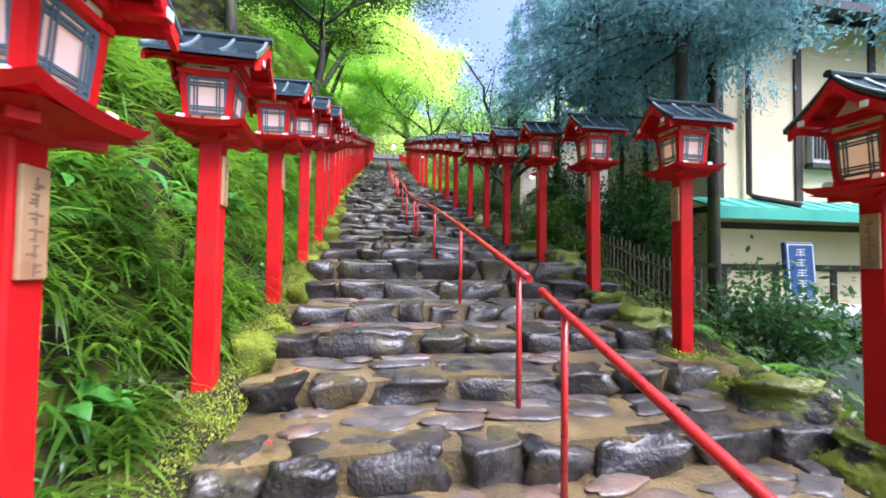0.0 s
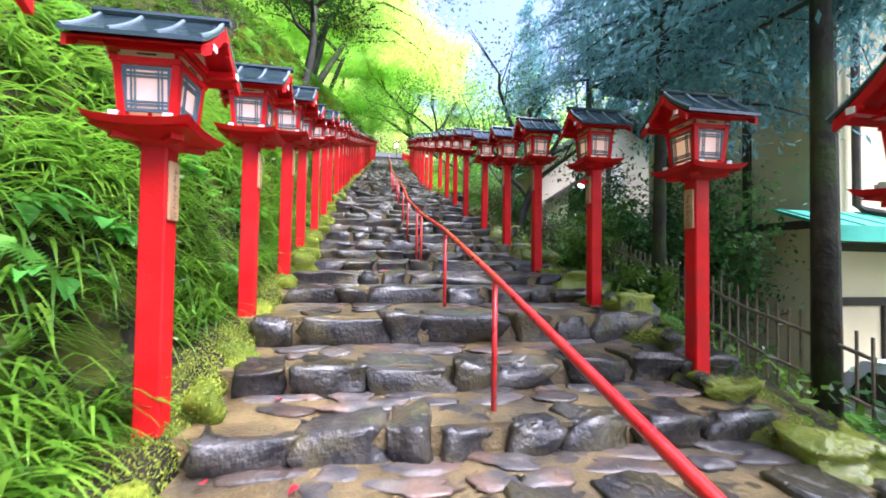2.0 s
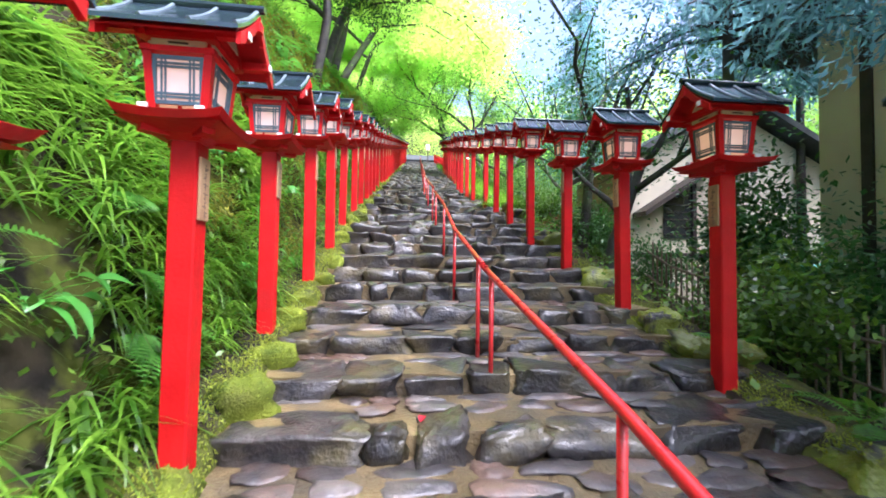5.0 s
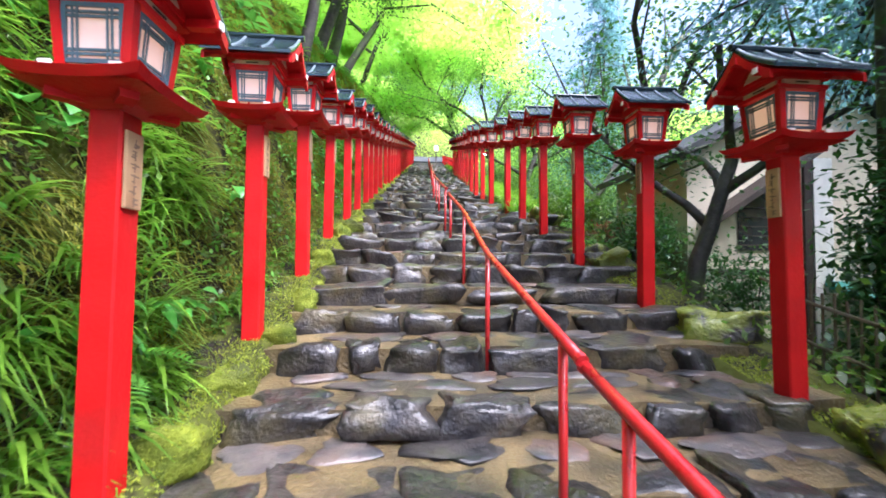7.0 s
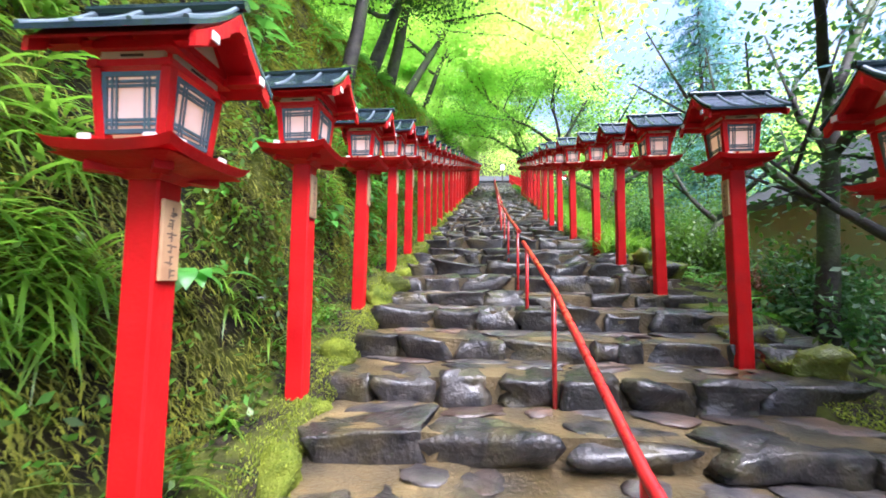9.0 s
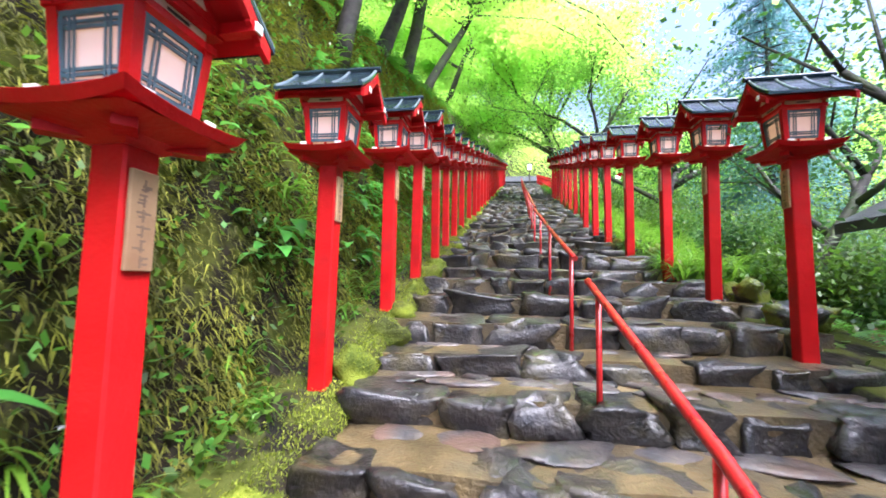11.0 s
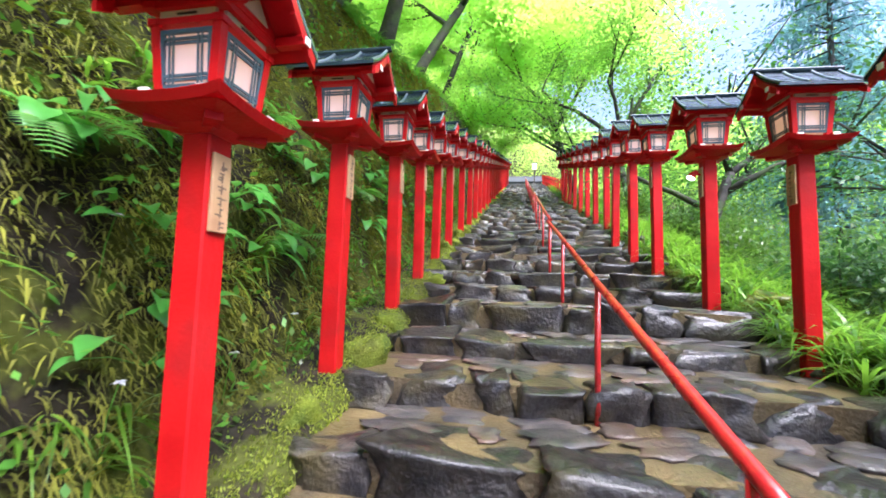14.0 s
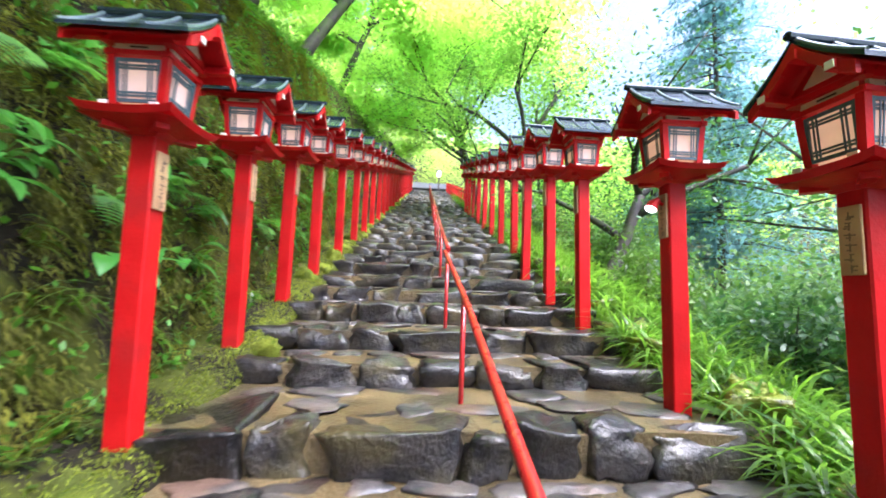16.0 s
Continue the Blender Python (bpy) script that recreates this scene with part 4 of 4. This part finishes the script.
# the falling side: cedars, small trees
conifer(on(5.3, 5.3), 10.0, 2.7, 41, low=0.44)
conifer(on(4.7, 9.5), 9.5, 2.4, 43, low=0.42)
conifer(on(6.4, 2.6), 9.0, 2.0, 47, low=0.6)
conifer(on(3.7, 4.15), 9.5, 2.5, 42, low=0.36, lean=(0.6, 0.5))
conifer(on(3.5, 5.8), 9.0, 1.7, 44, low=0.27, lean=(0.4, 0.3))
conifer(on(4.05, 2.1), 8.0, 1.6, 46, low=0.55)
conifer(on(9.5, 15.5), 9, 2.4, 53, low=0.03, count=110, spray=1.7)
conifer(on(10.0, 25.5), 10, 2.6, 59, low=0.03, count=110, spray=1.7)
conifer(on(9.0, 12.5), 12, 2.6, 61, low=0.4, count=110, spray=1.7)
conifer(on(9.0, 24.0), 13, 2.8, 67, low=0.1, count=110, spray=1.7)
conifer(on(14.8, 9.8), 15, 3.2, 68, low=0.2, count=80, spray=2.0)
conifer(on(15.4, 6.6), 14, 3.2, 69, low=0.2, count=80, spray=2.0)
broadleaf(on(3.5, 10.5), (0.12, 0.1, 1), 2.2, 1.6, 0.11, 0.08, 32, DARK_LEAF, "small dark evergreen with a bent trunk beside the steps", 71, depth=2)
broadleaf(on(3.7, 12.05), (0.03, 0.05, 1), 3.0, 1.7, 0.11, 0.08, 28, DARK_LEAF, "small dark evergreen tree beside the steps", 72, depth=2)
broadleaf(on(3.72, 15.4), (0.85, 0.2, 1), 2.8, 1.8, 0.1, 0.08, 50, DARK_LEAF, "small leaning tree with dark leaves beside the steps", 74, depth=2)
broadleaf(on(3.7, 20.5), (0.75, 0.1, 1), 2.4, 1.8, 0.14, 0.08, 70, DARK_LEAF, "small leaning tree with dark leaves beside the steps", 73, depth=2)
broadleaf(on(4.8, 25.5), (-0.3, 0.1, 1), 4.2, 2.8, 0.15, 0.13, 60, FAR_LEAF, "green leafy tree beside the steps", 83)


def shrub(base, r, h, leaf, n, material, label, seed):
    r2 = random.Random(seed)
    t = thing("shrub", label, "shrub", pose(*base))
    b, cen = Builder(), []
    for k in range(9):
        a, e = r2.uniform(0, 6.28), r2.uniform(0.5, 1.4)
        tip = Vector((r * math.cos(a) * math.cos(e), r * math.sin(a) * math.cos(e), h * math.sin(e) * r2.uniform(0.6, 1.0)))
        b.tube([(0, 0, -0.15), tip * 0.5 + Vector((0, 0, 0.06)), tip], [0.014, 0.01, 0.004], 5)
        for f in (0.55, 0.8, 1.0):
            m = n // 27
            cen.append(np.array(tip * f)[None] + rng.normal(0, 1, (m, 3)) * np.array([0.24 * r, 0.24 * r, 0.16 * h]))
    part("branch_frame", b, BARK, t)
    c = np.concatenate(cen)
    k = clip_path(c + np.array(base))
    c = c[k]
    s = rng.uniform(0.7, 1.3, len(c)) * leaf
    v, q = leaf_cards(c, s, s * 0.5, 0.2)
    part("leaves", quad_mesh("leaves", v, q), material, t)
    return t


for k, (x, y, r, h) in enumerate(((4.0, 3.3, 0.7, 1.1), (3.6, 7.6, 0.6, 1.0), (4.3, 8.5, 0.9, 1.6), (3.9, 12.4, 0.7, 1.0), (4.6, 13.4, 0.9, 1.3), (3.6, 14.4, 0.6, 0.8), (4.0, 17.0, 0.9, 1.2), (3.7, 18.8, 0.8, 1.0), (4.6, 16.4, 1.0, 1.4), (5.6, 18.0, 1.3, 1.8), (4.2, 21.5, 0.9, 1.2), (4.5, 28.0, 1.3, 1.8), (5.2, 11.6, 1.0, 1.2), (6.2, 16.0, 1.2, 1.6), (3.8, 24.0, 0.9, 1.1), (5.3, 1.9, 0.9, 1.3), (3.4, 5.9, 0.4, 0.5))):
    shrub(on(x, y), r, h, 0.085, 2600, DARK_LEAF if k % 3 == 0 else SMALL_LEAF, "leafy green shrub on the slope beside the steps", 100 + k)
for k, (x, y, r, h) in enumerate(((5.2, 16.4, 1.3, 1.7), (5.9, 19.0, 1.6, 2.0), (4.9, 22.0, 1.3, 1.6), (6.6, 21.2, 1.7, 2.2), (7.2, 17.6, 1.7, 2.2), (6.0, 24.0, 1.6, 2.2), (8.4, 19.6, 2.0, 2.6), (4.6, 18.0, 1.0, 1.2), (5.0, 13.9, 1.0, 1.2), (6.6, 14.6, 1.4, 1.6))):
    shrub(on(x, y), r, h, 0.1, 5200, SHRUB_LEAF, "wide bright green shrub on the falling slope", 170 + k)
for k, (x, y, r, h) in enumerate(((5.2, 7.0, 1.0, 2.6), (5.7, 8.2, 1.1, 2.8), (4.6, 7.7, 0.8, 1.8), (4.6, 9.2, 0.7, 2.7), (5.7, 9.9, 0.7, 2.9))):
    shrub(on(x, y), r, h, 0.1, 4600, DARK_LEAF, "tall dark evergreen shrub below the steps", 190 + k)
shrub(on(3.7, 13.2), 0.4, 0.45, 0.06, 900, RUST_LEAF, "low rusty-leaved shrub beside the steps", 140)

# woods that close the view
cen, bright = [], []
for k in range(300):
    side = rnd.random()
    if side < 0.38:
        x, y = rnd.uniform(-30, -6), rnd.uniform(-8, 75)
    elif side < 0.72:
        x, y = rnd.uniform(10, 40), rnd.uniform(-8, 80)
    else:
        x, y = rnd.uniform(-30, 30), rnd.uniform(70, 105)
    h = rnd.uniform(5, 10)
    m = 950
    c = rng.normal(0, 1, (m, 3)) * np.array([1.7, 1.7, h * 0.26]) + np.array([x, y, float(land(x, y)) + h * 0.6])
    (bright if side >= 0.72 or (y > 15 and k % 2) else cen).append(c)
c = np.concatenate(bright)
c = c[~((np.abs(c[:, 0] - 1) < 8) & (c[:, 1] < 68)) & ~((c[:, 0] > 4) & (c[:, 0] < 15) & (c[:, 1] < 17) & (c[:, 2] < 9))]
s = rng.uniform(0.14, 0.32, len(c))
v, q = leaf_cards(c, s, s * 0.6, 0.2)
tagged(part("spring_woods", quad_mesh("spring_woods", v, q), MAPLE), "bright spring-green woods above the steps", "woods", kind="stuff")
c = np.concatenate(cen)
c = c[~((c[:, 0] > 4) & (c[:, 0] < 15) & (c[:, 1] > 1) & (c[:, 1] < 17) & (c[:, 2] < 9))]
s = rng.uniform(0.25, 0.6, len(c))
v, q = leaf_cards(c, s, s * 0.6, 0.2)
tagged(part("far_woods", quad_mesh("far_woods", v, q), FAR_LEAF), "green leafy woods on the hillside around", "woods", kind="stuff")

# ---- houses on the falling side ----


def shop_house(m):
    """Plaster front with dark timbers over a green sheet pent roof; origin at the front's left foot."""
    H = thing("house", "cream plaster house with dark timbers and green pent roof", "house", m)
    part("upper_wall", Builder().box(0.2, 7.0, 0, 3.4, 2.5, 6.2), WALL, H)
    part("lower_wall", Builder().box(0.4, 7.0, 0.12, 3.3, -1.4, 2.498), WALL, H)
    part("timber_beam", Builder().box(0.2, 7.0, -0.05, -0.003, 2.5, 2.63), TIMBER, H)
    for x in (0.2, 1.95, 3.75, 5.5):
        part("timber_post", Builder().box(x, x + 0.15, -0.045, -0.003, 2.632, 6.2), TIMBER, H)
    for y in (0.9, 1.8, 2.7):
        part("timber_post", Builder().box(0.155, 0.197, y, y + 0.13, 2.5, 6.2), TIMBER, H)
    part("timber_beam", Builder().box(0.15, 0.197, 0.0, 3.4, 2.4, 2.52), TIMBER, H)
    for z in (1.32, 2.1):
        part("timber_rail", Builder().box(0.4, 7.0, 0.07, 0.117, z, z + 0.12), TIMBER, H)
    for x in (0.4, 1.55, 2.9, 4.3):
        part("timber_post", Builder().box(x, x + 0.12, 0.075, 0.117, -1.4, 1.318), TIMBER, H)
    box = part("window_box", Builder().box(2.18, 3.55, -0.16, -0.046, 3.36, 4.1, bevel=0.01), STEEL, H, "grey louvred window box")
    for k in range(17):
        part("bar", Builder().box(2.22 + 0.08 * k, 2.25 + 0.08 * k, -0.185, -0.161, 3.44, 4.04), TIMBER, box)
    part("sill", Builder().box(2.12, 3.6, -0.2, -0.047, 3.27, 3.358), TIMBER, box)
    pent = part("pent_roof", Builder().prism([(-0.5, -0.75, 2.33), (7.2, -0.75, 2.33), (7.2, -0.06, 2.6), (-0.5, -0.06, 2.6)], [(-0.5, -0.75, 2.37), (7.2, -0.75, 2.37), (7.2, -0.06, 2.64), (-0.5, -0.06, 2.64)]), GREEN_ROOF, H, "green sheet metal")
    part("fascia", Builder().box(-0.52, 7.2, -0.79, -0.753, 2.18, 2.37), GREEN_ROOF, pent)
    for k in range(18):
        x = -0.4 + 0.42 * k
        part("seam", Builder().tube([(x, -0.75, 2.375), (x, -0.06, 2.645)], [0.014, 0.014], 5), GREEN_ROOF, pent)
    part("roof", Builder().prism([(-0.5, -0.8, 5.9), (7.4, -0.8, 5.9), (7.4, 1.7, 7.2), (-0.5, 1.7, 7.2)], [(-0.5, -0.8, 6.05), (7.4, -0.8, 6.05), (7.4, 1.7, 7.35), (-0.5, 1.7, 7.35)]), TILE, H)
    part("roof", Builder().prism([(-0.5, 1.7, 7.2), (7.4, 1.7, 7.2), (7.4, 4.2, 5.9), (-0.5, 4.2, 5.9)], [(-0.5, 1.7, 7.35), (7.4, 1.7, 7.35), (7.4, 4.2, 6.05), (-0.5, 4.2, 6.05)]), TILE, H)
    return H


def gable_house(m):
    """Gable front in pale plaster with a lean-to window and a green pent strip; origin at the front's left foot."""
    H = thing("house", "pale plaster gable house with dark window below trees", "house", m)
    g = [(0, -1.5), (5.0, -1.5), (5.0, 2.35), (2.5, 3.7), (0, 2.35)]
    part("wall", Builder().prism([(x, 0, z) for x, z in g], [(x, 2.4, z) for x, z in g]), WHITE_WALL, H)
    for s in (0, 1):
        a, b = ((-0.35, 2.25), (2.5, 3.8)) if s == 0 else ((2.5, 3.8), (5.35, 2.25))
        part("roof", Builder().prism([(a[0], -0.45, a[1]), (b[0], -0.45, b[1]), (b[0], 2.7, b[1]), (a[0], 2.7, a[1])], [(a[0], -0.45, a[1] + 0.14), (b[0], -0.45, b[1] + 0.14), (b[0], 2.7, b[1] + 0.14), (a[0], 2.7, a[1] + 0.14)]), TILE, H)
    win = part("window", Builder().prism([(0.9, -0.03, 0.78), (1.55, -0.03, 0.78), (1.55, -0.03, 1.98), (0.9, -0.03, 1.55)], [(0.9, -0.004, 0.78), (1.55, -0.004, 0.78), (1.55, -0.004, 1.98), (0.9, -0.004, 1.55)]), GLASS, H)
    for k in range(5):
        part("bar", Builder().box(0.92, 1.53, -0.045, -0.031, 0.86 + 0.16 * k, 0.88 + 0.16 * k), TIMBER, win)
    part("window_post", Builder().box(1.552, 1.64, -0.06, -0.003, 0.4, 2.1), TIMBER, win)
    part("lean_to_eave", Builder().prism([(0.2, -0.5, 1.2), (2.0, -0.5, 2.38), (2.0, -0.01, 2.38), (0.2, -0.01, 1.2)], [(0.2, -0.5, 1.3), (2.0, -0.5, 2.48), (2.0, -0.01, 2.48), (0.2, -0.01, 1.3)]), TIMBER, H)
    part("timber_post", Builder().box(2.1, 2.24, -0.05, -0.003, -1.2, 3.4), TIMBER, H)
    part("pilaster", Builder().box(2.25, 2.6, -0.07, -0.003, -1.2, 2.4), WHITE, H, "white board")
    part("timber_rail", Builder().box(0.02, 2.09, -0.04, -0.003, 0.36, 0.46), TIMBER, H)
    pent = part("pent_roof", Builder().prism([(2.4, -0.7, -0.05), (4.8, -0.7, -0.05), (4.8, -0.08, 0.18), (2.4, -0.08, 0.18)], [(2.4, -0.7, 0.03), (4.8, -0.7, 0.03), (4.8, -0.08, 0.26), (2.4, -0.08, 0.26)]), GREEN_ROOF, H, "green sheet metal")
    part("fascia", Builder().box(2.38, 4.82, -0.735, -0.703, -0.1, 0.04), GREEN_ROOF, pent)
    return H


shop_house(pose(6.0, 6.2, 0))
gable_house(pose(4.9, 12.6, 2.4))

# bamboo fence on the slope
f = thing("bamboo_fence", "low weathered bamboo picket fence on the slope", "fence", pose(3.75, 3.9, 0))
for z in (0.25, 0.6):
    part("rail", Builder().tube([(0, k * 0.5, float(land(3.75, 3.9 + k * 0.5)) + z) for k in range(13)], [0.016] * 13, 6), BAMBOO, f)
for k in range(60):
    y = k * 0.1
    z = float(land(3.75, 3.9 + y))
    part("picket", Builder().tube([(0.022, y, z - 0.1), (0.022, y, z + 0.75 + 0.02 * math.sin(k * 3))], [0.013, 0.012], 6), BAMBOO, f)

# sign on the house front
sg = thing("shop_sign", "blue upright shop sign with white border on a dark stand", "sign", pose(5.14, 3.9, 1.34, 0, 4, 84))
part("board", Builder().box(-0.03, 0.03, -0.19, 0.19, -0.36, 0.36, bevel=0.006), BLUE, sg)
for z0, z1, y0, y1 in ((-0.34, -0.325, -0.17, 0.17), (0.325, 0.34, -0.17, 0.17), (-0.325, 0.325, -0.17, -0.155), (-0.325, 0.325, 0.155, 0.17)):
    part("border", Builder().box(-0.036, -0.0305, y0, y1, z0, z1), WHITE, sg, "white border line")
for k in range(5):
    z = 0.235 - 0.125 * k
    g = Builder()
    for q in range(3):
        g.box(-0.035, -0.0305, -0.065 + 0.015 * (q % 2), 0.065 - 0.01 * q, z - 0.032 + 0.032 * q, z - 0.022 + 0.032 * q)
    g.box(-0.0356, -0.0351, -0.006, 0.006, z - 0.045, z + 0.05)
    part("character_mark", g, WHITE, sg, "unreadable white mark")
part("stand", Builder().tube([(0.05, 0, -2.2), (0.05, 0, 0.3)], [0.022, 0.022], 8), TIMBER, sg)


def car(m):
    """A small parked car, seen over the shrubs."""
    C = thing("parked_car", "small white car parked below the steps", "car", m)
    side = [(-1.6, 0.25), (-1.68, 0.62), (-1.6, 0.85), (-0.95, 0.95), (-0.55, 1.36), (0.2, 1.46), (1.2, 1.42), (1.6, 0.95), (1.66, 0.6), (1.6, 0.25)]
    paint = mat("white_car_paint", (0.7, 0.72, 0.74), (0.8, 0.81, 0.82), 0.25, 3.0, bump=0.0, coat=0.6)
    wid = [0.7 if z < 1.0 else 0.6 for _, z in side]
    part("body", Builder().prism([(-w, y, z) for (y, z), w in zip(side, wid)], [(w, y, z) for (y, z), w in zip(side, wid)]), paint, C)
    for s in (-1, 1):
        for pts in ([(-0.75, 0.98), (-0.5, 1.28), (0.15, 1.36), (0.15, 0.98)], [(0.25, 0.98), (0.25, 1.36), (1.1, 1.32), (1.35, 0.98)]):
            part("side_window", Builder().prism([(s * 0.655, y, z) for y, z in pts], [(s * 0.7, y, z) for y, z in pts]), GLASS, C)
        for y in (-1.05, 1.05):
            w = part("wheel", Builder().tube([(s * 0.56, y, 0.28), (s * 0.72, y, 0.28)], [0.28, 0.28], 18), RUBBER, C)
            part("rim", Builder().tube([(s * 0.721, y, 0.28), (s * 0.73, y, 0.28)], [0.17, 0.15], 14), STEEL, w)
        part("headlight", Builder().box(s * 0.52 - 0.12, s * 0.52 + 0.12, -1.7, -1.62, 0.62, 0.78, bevel=0.02), GLASS, C)
    part("windscreen", Builder().prism([(-0.55, -0.94, 0.97), (0.55, -0.94, 0.97), (0.5, -0.6, 1.33), (-0.5, -0.6, 1.33)], [(-0.55, -0.97, 0.99), (0.55, -0.97, 0.99), (0.5, -0.63, 1.35), (-0.5, -0.63, 1.35)]), GLASS, C)
    return C


car(pose(6.2, 4.0, float(land(6.2, 4.0)) + 0.12, 0, 0, 4))
dp = thing("drain_pipe", "brown drain pipe on the house front", "pipe", pose(6.83, 6.1, 0))
part("pipe", Builder().tube([(0, 0, 5.9), (0, 0, 2.74), (0.05, -0.06, 2.66), (0.3, -0.66, 2.44)], [0.05] * 4, 8), TIMBER, dp)

# ---- head of the steps ----
zt = float(slope(Y_TOP))
gate = thing("shrine_gate", "small dark tiled-roof wooden gate at the head of the steps", "gate", pose(1.2, 66.0, zt + 0.3))
for x in (-2.0, 2.0):
    part("gate_post", Builder().box(x - 0.14, x + 0.14, -0.14, 0.14, -0.3, 3.2, bevel=0.02), TIMBER, gate)
part("lintel", Builder().box(-2.6, 2.6, -0.12, 0.12, 2.7, 2.95, bevel=0.02), TIMBER, gate)
for s in (-1, 1):
    part("roof_slope", Builder().prism([(-3.2, s * 1.5, 3.1), (3.2, s * 1.5, 3.1), (3.2, 0, 4.1), (-3.2, 0, 4.1)], [(-3.2, s * 1.5, 3.22), (3.2, s * 1.5, 3.22), (3.2, 0, 4.25), (-3.2, 0, 4.25)]), TILE, gate)
lamp = thing("lamp_post", "lit warm lantern on a tall post above the steps", "lamp", pose(2.75, 54.5, zt))
part("post", Builder().box(-0.07, 0.07, -0.07, 0.07, -0.2, 2.3, bevel=0.01), TIMBER, lamp)
part("lamp_box", Builder().box(-0.18, 0.18, -0.18, 0.18, 2.3, 2.8, bevel=0.03), plain_mat("lit_lamp_paper", (0.9, 0.8, 0.55), 0.6, 2.5, (1.0, 0.85, 0.5)), lamp, "glowing pale paper box")
part("cap", Builder().prism(ring(0.32, 2.81), ring(0.06, 3.0)), TILE, lamp)
fence = thing("red_fence", "vermilion wooden railing beside the upper steps", "fence", pose(0, 0, 0))
ys = [31.5 + 1.6 * k for k in range(13)]
for y in ys:
    x = 2.45 + float(shift(y))
    part("fence_post", Builder().box(x - 0.05, x + 0.05, y - 0.05, y + 0.05, float(slope(y)) - 0.1, float(slope(y)) + 1.0), RED, fence)
for h in (0.45, 0.85):
    part("fence_rail", Builder().tube([(2.45 + float(shift(y)), y, float(slope(y)) + h) for y in ys], [0.035] * len(ys), 6), RED, fence)
# road guard fence high on the bank
guard = thing("guard_fence", "pale metal guard fence along a road above the bank", "fence", pose(0, 0, 0))
gp = [(-5.4 - 0.05 * k, 11.0 + 1.6 * k) for k in range(9)]
for x, y in gp:
    z = float(land(x, y))
    part("fence_post", Builder().tube([(x, y, z - 0.2), (x, y, z + 0.9)], [0.035, 0.035], 6), STEEL, guard)
for h in (0.35, 0.6, 0.85):
    part("fence_rail", Builder().tube([(x, y, float(land(x, y)) + h) for x, y in gp], [0.03] * len(gp), 6), STEEL, guard)

# pale irises among the bank grass, red petals fallen on the steps
IRIS = leaf_mat("iris_petals", (0.6, 0.6, 0.72), (0.8, 0.8, 0.88), (0.7, 0.7, 0.8), 0.5, 0.3)
PETAL = leaf_mat("camellia_petals", (0.5, 0.01, 0.03), (0.7, 0.03, 0.05), (0.6, 0.03, 0.05), 0.4, 0.25)
iris_petal, fallen = leaf_blade("petal", 0.03, 0.018, 4), leaf_blade("petal", 0.05, 0.045, 4)
iris_petal.materials.append(IRIS)
fallen.materials.append(PETAL)
for k in range(14):
    y, d = (rnd.uniform(4.5, 5.9), rnd.uniform(0.4, 0.8)) if k < 9 else (rnd.uniform(9.5, 14.5), rnd.uniform(0.3, 0.8))
    x = -0.98 - d + 0.12
    z0 = float(land(x, y))
    f = thing("iris_flower", "small pale violet iris on a thin green stalk", "flower", pose(x, y, z0), "irises on the bank")
    part("stalk", Builder().tube([(0, 0, -0.03), (0.02, 0, 0.14), (0.05, 0.01, 0.27)], [0.003, 0.0025, 0.002], 5), FERN, f)
    for j in range(5):
        part("petal", iris_petal, None, f, at=pose(0.05, 0.01, 0.27, rnd.uniform(-15, 15), rnd.uniform(-25, 5), 72 * j))
for x, y in ((-0.42, 2.62), (-0.22, 3.3), (-0.1, 3.42), (-0.52, 3.5), (-0.35, 4.1), (0.35, 6.6), (-0.45, 1.9)):
    i = max(k for k in range(N) if RISERS[k] <= y)
    o = part("fallen_petal", fallen, None, at=pose(x, y, TREAD[i] + 0.024, 0, 12, rnd.uniform(0, 360)))
    tagged(o, "red camellia petal fallen on the wet steps", "petal", "fallen petals on the steps")

# small lit spot lamps clamped to some posts
LIT = plain_mat("lit_lamp_glass", (0.9, 0.88, 0.8), 0.3, 1.6, (1.0, 0.93, 0.8))
for x, y, up in (RIGHT[4], RIGHT[12]):
    sl = thing("spot_lamp", "small lit spot lamp clamped to a red lantern post", "lamp", pose(x - 0.059, y, float(slope(y)) + up + 1.25), "spot lamps on the lantern posts")
    part("arm", Builder().tube([(0.002, 0, 0), (-0.06, -0.01, 0.01)], [0.012, 0.01], 6), RED, sl)
    part("shade", Builder().tube([(-0.05, -0.01, 0.03), (-0.09, -0.015, 0.0), (-0.11, -0.02, -0.035)], [0.02, 0.032, 0.042], 10), RED, sl)
    part("lens", Builder().tube([(-0.1105, -0.0205, -0.036), (-0.116, -0.022, -0.046)], [0.038, 0.026], 10), LIT, sl, "glowing white lens")
